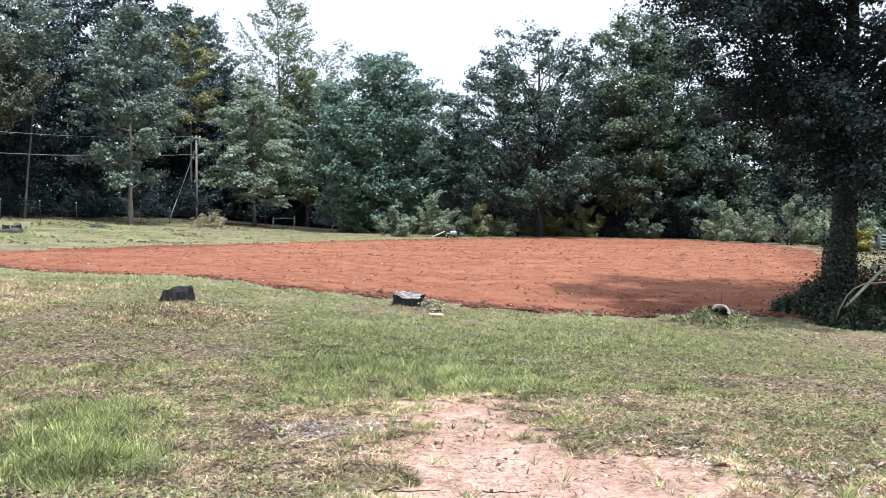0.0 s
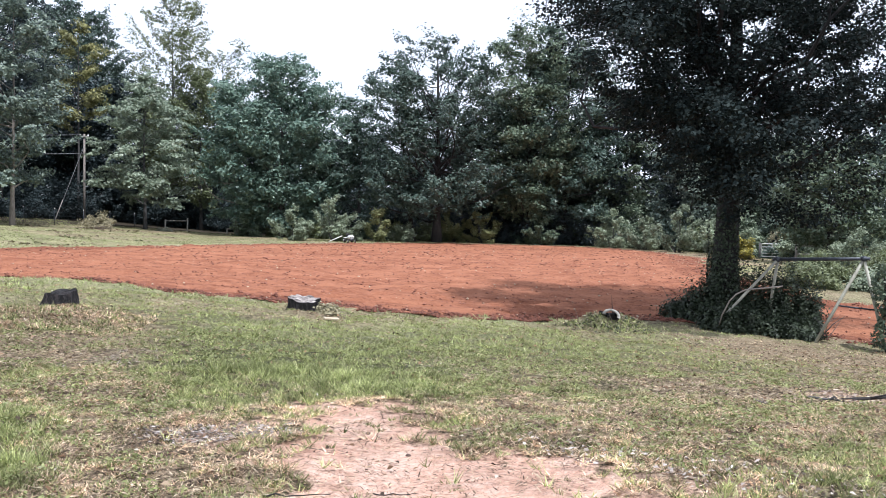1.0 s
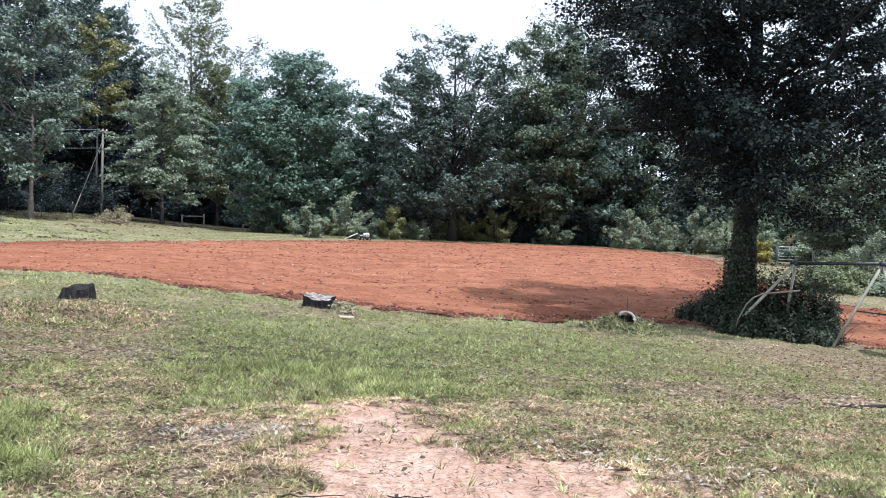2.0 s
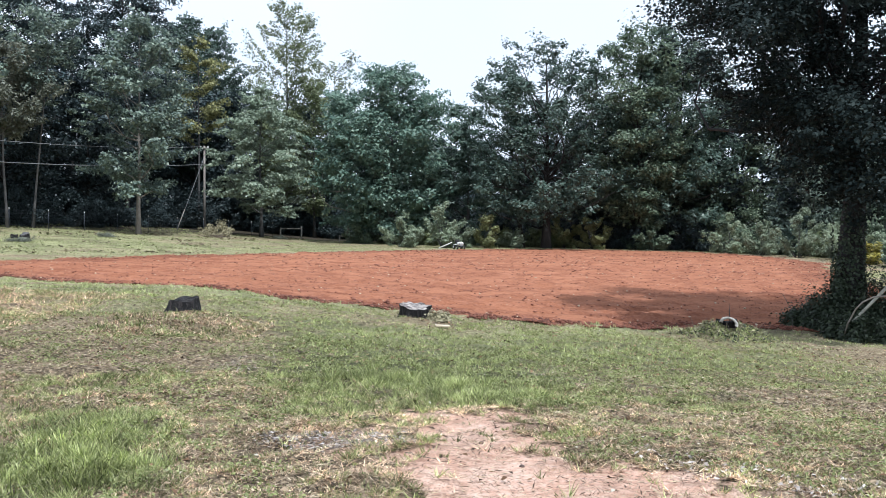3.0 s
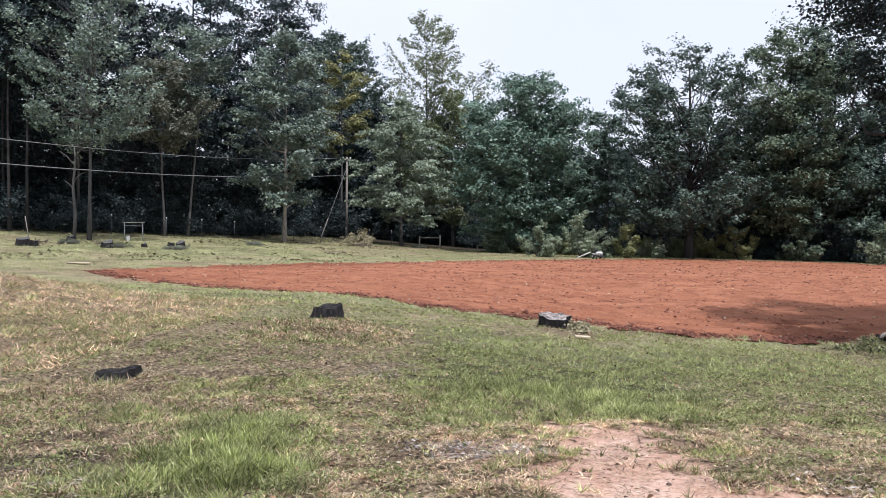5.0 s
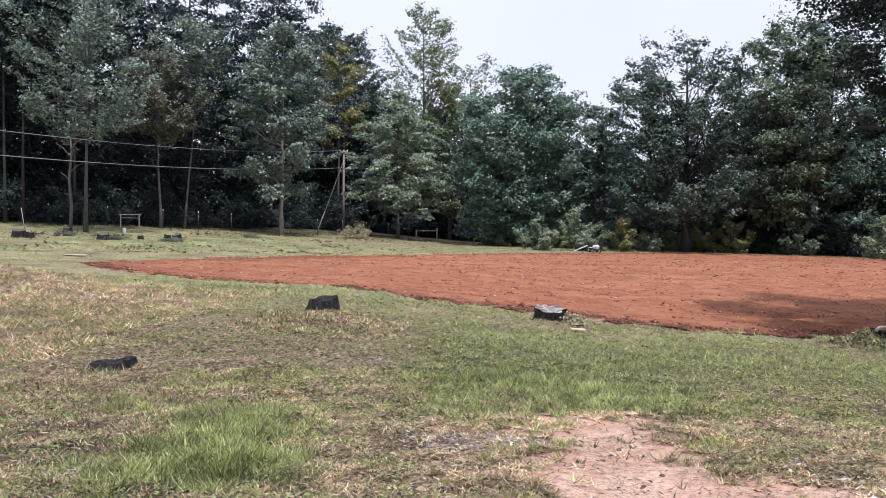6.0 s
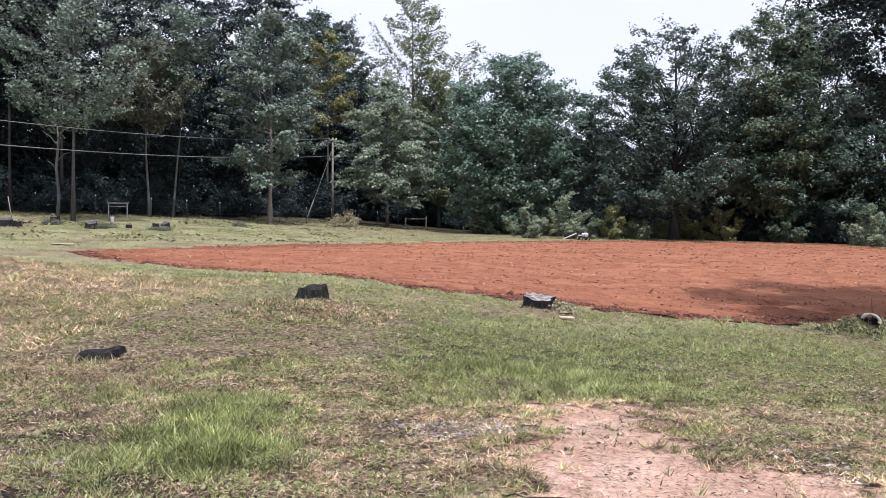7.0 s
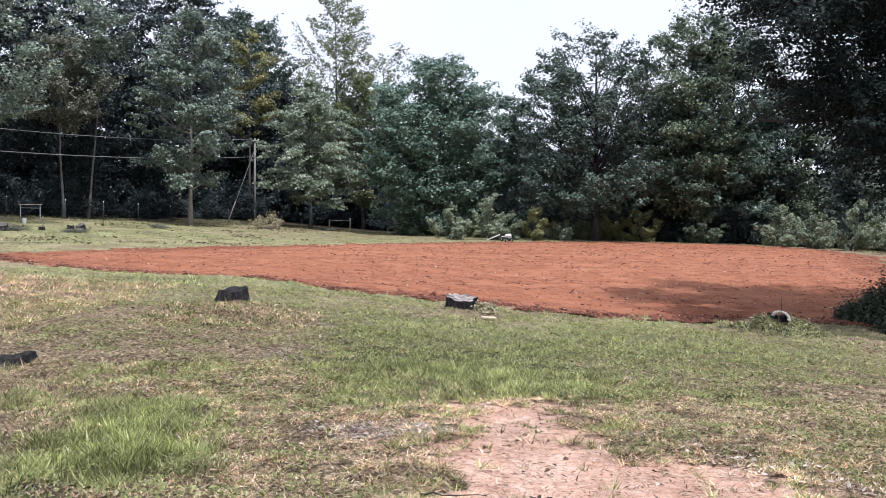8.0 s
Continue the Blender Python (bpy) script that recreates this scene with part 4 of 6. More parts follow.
def big_oak():
    rng = np.random.default_rng(91)
    h, base = 11.6, 3.3
    per = 200
    c, p, n = crown_points(rng, base, h, 5.5, "round", 1050, per, 0.55, lean=(0.5, 0.0), hollow=0.15, flat=0.42, rise=0.45)
    # one side of the crown rises steeply from the trunk, the other hangs low
    droop = rng.uniform(-0.9, 0.4, 1050) * (c[:, 0] > 1.0) * (c[:, 2] < 7.5)
    c[:, 2] += droop
    p[:, 2] += np.repeat(droop, per)
    side = -0.92 * c[:, 0] + 0.39 * c[:, 1]
    stays = side < 0.3 + (c[:, 2] - 3.0) * 0.92 + rng.uniform(-0.9, 0.6, 1050)
    stays &= (value_noise(c[:, 0] * 0.95 - 0.3 * c[:, 1], c[:, 2] * 1.5, 0.62, 71) > 0.33) | (c[:, 2] < 6.2)
    stays &= (c[:, 2] > 4.6) | (value_noise(c[:, 0], c[:, 1] + c[:, 2], 0.9, 72) > np.where(c[:, 0] > 0.3, 0.66, 0.15))
    leafy = np.repeat(stays, per)
    c, p, n = c[stays], p[leafy], n[leafy]
    thing = empty("oak_tree", stand(*OAK), "big dark oak with a dense crown and an ivy-wrapped trunk", "tree")
    # trunk and crown both wear colours with shade painted in
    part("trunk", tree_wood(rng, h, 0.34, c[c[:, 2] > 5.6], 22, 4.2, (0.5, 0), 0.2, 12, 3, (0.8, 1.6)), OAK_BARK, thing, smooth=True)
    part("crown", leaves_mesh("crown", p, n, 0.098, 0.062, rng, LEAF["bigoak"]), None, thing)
    k = 4200
    th = rng.uniform(0, 6.283, k)
    z = rng.uniform(0, 1, k) ** 2.0 * (2.5 + 0.9 * np.sin(2 * th + 0.5) * np.sin(3 * th + 1.0))
    r = 0.31 + 0.06 * rng.uniform(0, 1, k) + 0.30 * np.exp(-z * 2.0) * rng.uniform(0, 1, k)
    q = np.stack([r * np.cos(th), r * np.sin(th), z], 1)
    nn = np.stack([np.cos(th), np.sin(th), 0.5 + 0 * th], 1) + rng.normal(size=(k, 3)) * 0.4
    part("ivy", leaves_mesh("ivy", q, nn, 0.075, 0.055, rng, LEAF["ivy"]), None, thing, "dark green ivy climbing the trunk")


big_oak()


def ivy_bank():
    """The low tangle round the oak's foot and the old swing frame."""
    rng = np.random.default_rng(92)
    lumps = ((8.15, 21.6, 0.45, 0.50), (8.5, 21.4, 0.45, 0.95), (8.95, 21.1, 0.55, 1.35), (9.6, 21.1, 0.60, 1.45), (10.1, 20.9, 0.60, 1.45), (10.55, 20.8, 0.55, 1.5), (10.85, 20.5, 0.42, 1.20),
             (8.55, 20.9, 0.45, 0.60), (8.35, 20.1, 0.32, 0.50), (8.55, 19.75, 0.36, 0.48), (8.8, 20.4, 0.55, 0.55), (9.3, 20.0, 0.55, 0.50), (9.8, 19.7, 0.55, 0.50), (10.1, 19.45, 0.42, 0.40), (10.45, 19.75, 0.38, 0.50))
    P, Nn = [], []
    ox, oy = 9.2, 20.2
    oz = float(land(ox, oy))
    for x, y, r, h in lumps:
        k = int(6200 * r * (0.55 + 0.5 * h))
        d = rng.normal(size=(k, 3))
        d /= np.linalg.norm(d, axis=1, keepdims=True)
        d[:, 2] = np.abs(d[:, 2])
        rad = rng.uniform(0.35, 1.0, (k, 1)) ** 0.7 * (0.95 + 0.34 * np.sin(d[:, :1] * 7 + x * 3) * np.cos(d[:, 1:2] * 6 + y * 3)) * rng.choice([1.0, 1.28], (k, 1), p=[0.85, 0.15])
        q = d * rad * [r, r, h] + [x - ox, y - oy, 0]
        q[:, 2] += land(q[:, 0] + ox, q[:, 1] + oy) - oz
        P.append(q)
        Nn.append(d + rng.normal(size=(k, 3)) * 0.5 + [0, 0, 0.5])
    thing = empty("ivy_thicket", (ox, oy, oz), "tangled dark ivy and brambles round the oak's foot", "shrub")
    part("foliage", leaves_mesh("foliage", np.concatenate(P), np.concatenate(Nn), 0.072, 0.046, rng, LEAF["ivy"]), None, thing)
    s = Shape()
    for _ in range(90):
        x, y, r, h = lumps[rng.integers(0, len(lumps))]
        a = np.array([x - ox, y - oy, -0.1]) + rng.normal(size=3) * [0.2, 0.2, 0]
        e = a + rng.normal(size=3) * [0.22, 0.22, 0.0] + [0, 0, h * rng.uniform(0.5, 1.05)]
        s.tube(np.stack([a, (a + e) / 2 + rng.normal(size=3) * 0.12, e]), [0.014, 0.009, 0.004], 5)
    part("stem", s, BARK, thing)


ivy_bank()


def snag():
    """The dead trunk beside the old oak."""
    rng = np.random.default_rng(93)
    thing = empty("dead_tree", stand(-31.0, 52.6), "grey dead tree trunk with broken branches", "tree")
    s = Shape().tube([(0, 0, -0.3), (0.1, 0, 1.5), (-0.05, 0, 3.2), (0.12, 0, 4.7), (0.05, 0, 5.6)], [0.13, 0.095, 0.085, 0.07, 0.035], 9)
    part("trunk", s, BARK_GREY, thing, smooth=True)
    for z, dx, dz in ((2.9, -0.9, 0.7), (3.6, 0.8, 0.5), (4.5, -1.0, 0.9), (4.8, 0.7, 0.9), (2.0, -0.5, 0.3)):
        a = np.array([0.05, 0, z])
        e = a + [dx, rng.uniform(-0.4, 0.4), dz]
        part("branch", Shape().tube(np.stack([a, (a + e) / 2 + [0, 0, 0.12], e]), [0.04, 0.03, 0.014], 6), BARK_GREY, thing, smooth=True)


snag()


# ---- stumps ----
def make_stump(seed, where, r, h, label, jag=0.08, sides=40, flare=0.35, cut=STUMP_CUT, bark=STUMP_BARK, group="cut stumps", tilt=0.0, name="tree_stump", notch=0.0, swell=0.16, slant=0.0):
    rng = np.random.default_rng(seed)
    th = np.arange(sides) * 2 * math.pi / sides
    ph = rng.uniform(0, 6.28, 3)
    shape = 1 + 0.08 * np.sin(2 * th + ph[0]) + 0.07 * np.sin(3 * th + ph[1]) + 0.05 * np.sin(7 * th + ph[2])
    roots = 1 + flare * np.clip(np.sin(5 * th + ph[1]), 0, 1)
    chips = np.repeat(rng.normal(size=(sides + 2) // 3), 3)[:sides]
    chips = 0.6 * chips + 0.2 * np.roll(chips, 1) + 0.2 * np.roll(chips, -1)
    top = h + jag * (0.5 * np.sin(2 * th + ph[2]) + 0.3 * np.sin(5 * th + ph[0]) + 0.6 * chips) + tilt * r * np.sin(th) + slant * r * np.cos(th) + notch * np.exp(-((th - 4.2) / 0.5) ** 2)
    ridge = rng.normal(size=sides) * 0.05 + 0.05 * np.sin(9 * th + ph[0])
    knob = np.repeat(rng.normal(size=(sides + 3) // 4), 4)[:sides]
    v, q = [], []
    levels = (-0.12, 0.0, 0.10, 0.3, 0.6, 0.85, 1.0)
    for k, u in enumerate(levels):
        rr = r * shape * (1 + 0.035 * (knob + np.roll(knob, 2)) + (roots - 1) * np.exp(-max(u, 0) * 5) + swell * (1 - max(u, 0))) * (1 + ridge * (0.6 + 0.4 * u) + rng.normal(size=sides) * 0.012)
        z = top * u if u > 0 else np.full(sides, u)
        v.append(np.stack([rr * np.cos(th), rr * np.sin(th), z], 1))
    for k in range(len(levels) - 1):
        for s in range(sides):
            s2 = (s + 1) % sides
            q.append((k * sides + s, k * sides + s2, (k + 1) * sides + s2, (k + 1) * sides + s))
    thing = empty(name, stand(*where), label, "stump", group)
    part("bark", Shape().add(np.concatenate(v), q), bark, thing)
    edge = v[-1]
    rim = edge * [0.985, 0.985, 1] + [0, 0, -0.002]
    mid = edge * [0.5, 0.5, 1] * 1.0
    mid[:, 2] = top.mean() * 0.4 + mid[:, 2] * 0.6 - 0.015 + rng.normal(size=sides) * 0.01
    vv = np.concatenate([rim, mid, [[0, 0, float(top.mean()) - 0.02]]])
    qq = [(s, (s + 1) % sides, sides + (s + 1) % sides, sides + s) for s in range(sides)]
    tt = [(sides + s, sides + (s + 1) % sides, 2 * sides) for s in range(sides)]
    part("cut_top", Shape().add(vv, qq, tt), cut, thing, "grey weathered cut face")
    return thing


make_stump(401, (-4.0, 13.9), 0.225, 0.21, "black charred stump with a jagged top in dry grass", 0.020, notch=0.03, tilt=0.10, slant=0.14, swell=0.22, flare=0.5, cut=STUMP_BARK)
make_stump(402, (-0.62, 16.7), 0.255, 0.205, "dark stump with a pale cut top beside the field", 0.030, tilt=0.17, slant=-0.10, swell=-0.06, flare=0.25)
make_stump(403, (-4.8, 8.9), 0.205, 0.075, "low dark stump cut close to the grass", 0.016, flare=0.1, tilt=0.08, slant=0.12, cut=STUMP_BARK)
# black stump put under the log shell as the shade of its hollow
make_stump(404, (5.46, 18.36), 0.17, 0.24, "dark stump in weeds, set inside the log shell to darken its hollow", 0.04, cut=STUMP_BARK)
for k, (x, y, r, h) in enumerate(((-31.4, 47.4, 0.42, 0.42), (-30.9, 47.6, 0.30, 0.30), (-30.9, 51.5, 0.34, 0.34), (-27.3, 49.1, 0.36, 0.36), (-24.0, 51.5, 0.33, 0.42),
                                  (-25.3, 53.0, 0.25, 0.22), (-19.6, 76.5, 0.35, 0.3), (-26.0, 51.0, 0.2, 0.2))):
    make_stump(410 + k, (x + 0.4, y), r * 0.74, h * 0.95, "old grey stump on the grassy bank", 0.035, 22, tilt=(0.25, -0.1, 0.15, 0.3)[k % 4], cut=BARK_GREY, bark=STUMP_BARK, group="old stumps on the bank")


def stone(seed, where, size, mat, label, name="stone", sub=2, dz=0.0, rough=0.14):
    rng = np.random.default_rng(seed)
    ob = new(name, Shape().lump((0, 0, 0), size, rng, rough, sub).mesh(name, mat, True))
    ob.matrix_world = Matrix.Translation(stand(*where, dz)) @ pose(0, 0, 0, 0, 0, seed * 37)
    return tagged(ob, label, "stone")


def hollow_log():
    """A short pale shell of rotten log that arches over the hollow stump."""
    rng = np.random.default_rng(62)
    v, q = [], []
    n, rows = 13, 6
    for j in range(rows):
        y = -0.20 + 0.40 * j / (rows - 1)
        for k in range(n):
            a = math.pi * (1.03 - 1.06 * k / (n - 1))
            for r in (0.210, 0.145):
                rr = r * (1 + rng.uniform(-0.05, 0.05)) * (1 - 0.12 * k / (n - 1))
                v.append((rr * math.cos(a) * 1.05, y + rng.uniform(-0.015, 0.015), 0.02 + rr * math.sin(a) * 0.95))
    at = lambda j, k, s: (j * n + k) * 2 + s
    for j in range(rows - 1):
        for k in range(n - 1):
            q.append((at(j, k, 0), at(j, k + 1, 0), at(j + 1, k + 1, 0), at(j + 1, k, 0)))
            q.append((at(j, k, 1), at(j + 1, k, 1), at(j + 1, k + 1, 1), at(j, k + 1, 1)))
    for j in (0, rows - 1):
        q += [(at(j, k, 0), at(j, k, 1), at(j, k + 1, 1), at(j, k + 1, 0)) for k in range(n - 1)]
    for k in (0, n - 1):
        q += [(at(j, k, 0), at(j + 1, k, 0), at(j + 1, k, 1), at(j, k, 1)) for j in range(rows - 1)]
    ob = new("hollow_log", Shape().add(v, q).mesh("hollow_log", OLD_WOOD))
    ob.matrix_world = Matrix.Translation(stand(5.45, 18.15, 0.20)) @ pose(0, 0, 0, -5, 14, -16) @ Matrix.Diagonal((0.84, 0.70, 0.70, 1))
    tagged(ob, "bleached hollow shell of log over a dark stump", "log")


hollow_log()
stone(2, (0.245, 7.02), (0.030, 0.022, 0.020), DARK_STONE, "small dark stone on the bare clay", dz=-0.04)
stone(3, (0.50, 6.33), (0.022, 0.020, 0.016), DARK_STONE, "small brown stone on the bare clay", dz=-0.045)
stone(4, (12.1, 17.6), (0.20, 0.14, 0.09), STONE, "pale stone at the field's edge", dz=0.02)


def plank(where, size, turn, mat, label, tilt=0.0, dz=0.02, name="board"):
    ob = new(name, Shape().box(size).mesh(name, mat))
    ob.matrix_world = Matrix.Translation(stand(*where, dz)) @ pose(0, 0, 0, 0, tilt, turn)
    return tagged(ob, label, "board")


plank((-0.12, 15.6), (0.24, 0.13, 0.030), 12, TAN_BOARD, "pale slab of split wood in the grass", 3, 0.05)
plank((-22.7, 38.9), (1.0, 0.30, 0.05), 8, TAN_BOARD, "pale board lying in the grass", 0, 0.06)
plank((-0.35, 68.4), (1.1, 0.14, 0.05), 20, PALE_WOOD, "bleached board leaning by the garden machine", -22, 0.30)


def twig(seed, where, length, r, turn, mat, label, name="fallen_branch", forks=2, lift=0.02):
    rng = np.random.default_rng(seed)
    s = Shape()
    x = np.linspace(-0.5, 0.5, 8) * length
    p = np.stack([x, np.cumsum(np.cumsum(rng.normal(size=8))) * length * 0.004, r + np.abs(rng.normal(size=8)) * lift * 0.3], 1)
    s.tube(p, np.linspace(r, r * 0.45, 8), 6)
    for _ in range(forks):
        k = rng.integers(2, 6)
        e = p[k] + np.array([rng.uniform(0.1, 0.3), rng.uniform(-0.25, 0.25), rng.uniform(0.0, 0.08)]) * length
        s.tube(np.stack([p[k], (p[k] + e) / 2 + [0, 0, 0.02], e]), [r * 0.6, r * 0.45, r * 0.25], 5)
    ob = new(name, s.mesh(name, mat, True))
    ob.matrix_world = Matrix.Translation(stand(*where)) @ pose(0, 0, 0, 0, 0, turn)
    return tagged(ob, label, "branch", "fallen branches")


twig(1, (6.0, 9.45), 1.3, 0.022, 10, BARK_DARK, "dark fallen branch on thin grass")
twig(2, (5.03, 9.1), 0.34, 0.016, -35, BARK, "grey fallen branch on thin grass")
twig(3, (-0.20, 5.22), 0.36, 0.005, 6, BARK_DARK, "thin dark stick on the bare clay", forks=0)
twig(4, (0.35, 5.20), 0.26, 0.004, -4, BARK_DARK, "thin dark stick on the bare clay", forks=0)
twig(5, (-0.15, 6.35), 0.40, 0.0045, -38, TWIG, "thin brown stick on the bare clay", forks=1)
twig(6, (4.15, 8.42), 0.54, 0.010, 95, BARK_PALE, "thin pale stick in the grass")
twig(7, (13.0, 17.9), 0.8, 0.05, 25, BARK_DARK, "dark log at the field's edge", name="log", forks=0)


# ---- utility pole and lines ----
POLE = stand(-23.2, 87.8)


def utility_pole():
    thing = empty("utility_pole", POLE, "weathered wooden utility pole at the edge of the wood", "utility pole")
    part("shaft", Shape().tube([(0, 0, -0.4), (0, 0, 4), (0.02, 0, 8.05)], [0.125, 0.11, 0.09], 12), BARK_PALE, thing, smooth=True)
    part("bracket", Shape().box((0.8, 0.09, 0.10), Matrix.Translation((0.05, -0.12, 7.82))), OLD_WOOD, thing)
    for x in (-0.28, 0.38):
        part("insulator", Shape().tube([(x, -0.12, 7.82), (x, -0.12, 7.90), (x, -0.12, 8.0)], [0.05, 0.08, 0.04], 8), WHITE_PAINT, thing, "white porcelain insulator")


utility_pole()


def cable(a, b, sag, r, label, name="power_line"):
    q = np.linspace(0, 1, 24)[:, None]
    p = np.asarray(a) + (np.asarray(b) - np.asarray(a)) * q
    p[:, 2] -= sag * 4 * (q * (1 - q))[:, 0]
    ob = new(name, Shape().tube(p - np.asarray(a), r, 6).mesh(name, WIRE, True))
    ob.location = a
    return tagged(ob, label, "cable", "overhead lines")


far_end = np.array([-31.7, 26.4])
cable((-23.5, 87.6, POLE.z + 7.95), (*far_end, 6.27), 0.93, 0.020, "grey overhead power line sagging from the pole")
cable((-23.2, 87.7, POLE.z + 6.3), (*far_end, 5.0), 0.79, 0.024, "grey overhead telephone line sagging from the pole", "telephone_line")


def guy_wire():
    a, b = np.array(POLE) + [0, -0.1, 6.9], np.array(stand(-24.6, 83.6))
    thing = empty("guy_wire", b, "steel guy wire bracing the utility pole", "cable")
    part("wire", Shape().tube([(0, 0, -0.1), tuple(a - b)], 0.018, 6), WIRE, thing)
    d = (a - b) / np.linalg.norm(a - b)
    part("guard", Shape().tube([tuple(d * 0.1), tuple(d * 2.3)], 0.036, 8), BARK_PALE, thing, "pale weathered guard")


guy_wire()


# ---- fences and gates ----
def wire_fence():
    line = [(-50.0, 42.0), (-37.0, 53.0), (-29.0, 61.0), (-23.4, 72.0), (-16.6, 87.0)]
    pts = []
    for (ax, ay), (bx, by) in zip(line, line[1:]):
        n = int(math.hypot(bx - ax, by - ay) / 3.0)
        pts += [(ax + (bx - ax) * k / n, ay + (by - ay) * k / n) for k in range(n)]
    pts.append(line[-1])
    thing = empty("wire_fence", stand(*line[2]), "wire stock fence on white-tipped steel posts", "fence")
    o = np.array(thing.location)
    post = Shape().tube([(0, 0, -0.3), (0, 0, 1.25)], 0.022, 5).mesh("post", DARK_METAL)
    tip = Shape().tube([(0, 0, 1.25), (0, 0, 1.36)], 0.026, 5).mesh("tip", WHITE_PAINT)
    for x, y in pts:
        p = new("post", post)
        p.parent = thing
        p.location = np.array(stand(x, y)) - o
        t = new("tip", tip)
        t.parent = p
        tagged(t, "white painted tip")
    for h in (0.25, 0.5, 0.75, 1.0, 1.2):
        part("wire", Shape().tube([np.array(stand(x, y, h)) - o for x, y in pts], 0.004, 4, False), DARK_METAL, thing)


wire_fence()


def wood_brace(where, turn, width, h, label, rails=2):
    thing = empty("fence_brace", stand(*where), label, "fence", turn=turn)
    for x, hh in ((-width / 2, h), (width / 2, h * 1.1)):
        part("post", Shape().tube([(x, 0, -0.3), (x + 0.02, 0, hh)], [0.075, 0.065], 8), OLD_WOOD, thing)
    for k in range(rails):
        part("rail", Shape().box((width, 0.05, 0.09), Matrix.Translation((0, -0.07, h * (0.88 - 0.42 * k)))), OLD_WOOD, thing)
    return thing


wood_brace((-14.9, 87.0), 6, 1.95, 1.05, "bleached wooden fence brace at the wood's edge", 1)
wood_brace((-9.0, 85.5), -5, 2.4, 0.6, "low weathered wooden rail in shade at the wood's edge", 1)


def tube_gate(where, turn, w, h, bars, mat, label, uprights=1):
    thing = empty("farm_gate", stand(*where), label, "gate", turn=turn)
    z0 = 0.15
    part("gate_frame", Shape().tube([(-w / 2, 0, z0), (-w / 2, 0, z0 + h), (w / 2, 0, z0 + h), (w / 2, 0, z0), (-w / 2, 0, z0)], 0.032, 6), mat, thing)
    for k in range(1, bars):
        part("bar", Shape().tube([(-w / 2, 0, z0 + h * k / bars), (w / 2, 0, z0 + h * k / bars)], 0.024, 6), mat, thing)
    for k in range(uprights):
        x = -w / 2 + w * (k + 1) / (uprights + 1)
        part("upright", Shape().tube([(x, 0.02, z0), (x, 0.02, z0 + h)], 0.022, 6), mat, thing)
    for x in (-w / 2 - 0.12, w / 2 + 0.12):
        part("gate_post", Shape().tube([(x, 0, -0.3), (x, 0, h + 0.22)], [0.07, 0.06], 8), BARK, thing, "grey wooden gate post")
    return thing


tube_gate((27.3, 56.5), -24, 1.25, 0.80, 4, WHITE_PAINT, "white tubular farm gate by the goldenrod")
tube_gate((16.9, 26.0), -66, 1.4, 0.75, 3, DARK_METAL, "dark tubular farm gate beyond the field", 3)


def field_fence():
    """Split-rail stretch beyond the oak."""
    thing = empty("rail_fence", stand(30.0, 52.0), "grey wooden rail fence beyond the oak", "fence", turn=-8)
    for k in range(5):
        x = -3.2 + 1.9 * k
        part("post", Shape().tube([(x, 0, -0.3), (x, 0, 1.25)], [0.08, 0.07], 7), OLD_WOOD, thing)
    for k in range(4):
        for h in (0.5, 1.0):
            part("rail", Shape().box((1.9, 0.06, 0.10), Matrix.Translation((-2.25 + 1.9 * k, -0.09, h)) @ pose(0, 0, 0, 0, 1.5 - k, 0)), OLD_WOOD, thing)


field_fence()


# ---- the frame and bucket on the bank ----
def water_frame():
    thing = empty("pipe_frame", stand(-28.25, 54.8), "pale metal frame standing on the grassy bank", "frame", turn=20)
    for x in (-0.55, 0.55):
        part("post", Shape().tube([(x, 0, -0.3), (x, 0, 1.12)], 0.030, 7), GALV, thing)
    part("crossbar", Shape().box((1.32, 0.08, 0.06), Matrix.Translation((0, 0, 1.14))), OLD_WOOD, thing)
    part("lower_bar", Shape().tube([(-0.55, 0, 0.94), (0.55, 0, 0.92)], 0.02, 6), GALV, thing)


water_frame()


stake = new("leaning_stake", Shape().tube([(0.05, 0, -0.2), (-0.1, 0, 0.65), (-0.24, 0, 1.45)], [0.030, 0.028, 0.025], 7).mesh("leaning_stake", BARK_PALE, True))
stake.location = stand(-32.3, 50.0)
tagged(stake, "pale wooden stake leaning beside an old stump", "stake")


def bucket():
    thing = empty("bucket", stand(-28.42, 54.4), "white plastic bucket under the metal frame", "bucket")
    thing.scale = (0.7, 0.7, 0.75)
    part("body", Shape().tube([(0, 0, 0), (0, 0, 0.2), (0, 0, 0.40), (0, 0, 0.36), (0, 0, 0.05)], [0.14, 0.16, 0.18, 0.165, 0.13], 14, False), WHITE_PAINT, thing, smooth=True)
    part("rim", Shape().tube([(0, 0, 0.385), (0, 0, 0.415)], [0.19, 0.19], 14, False), WHITE_PAINT, thing)
    part("handle", Shape().tube([(-0.18, 0, 0.38), (-0.10, -0.12, 0.50), (0.10, -0.12, 0.50), (0.18, 0, 0.38)], 0.008, 5), GALV, thing, "steel wire handle")


bucket()


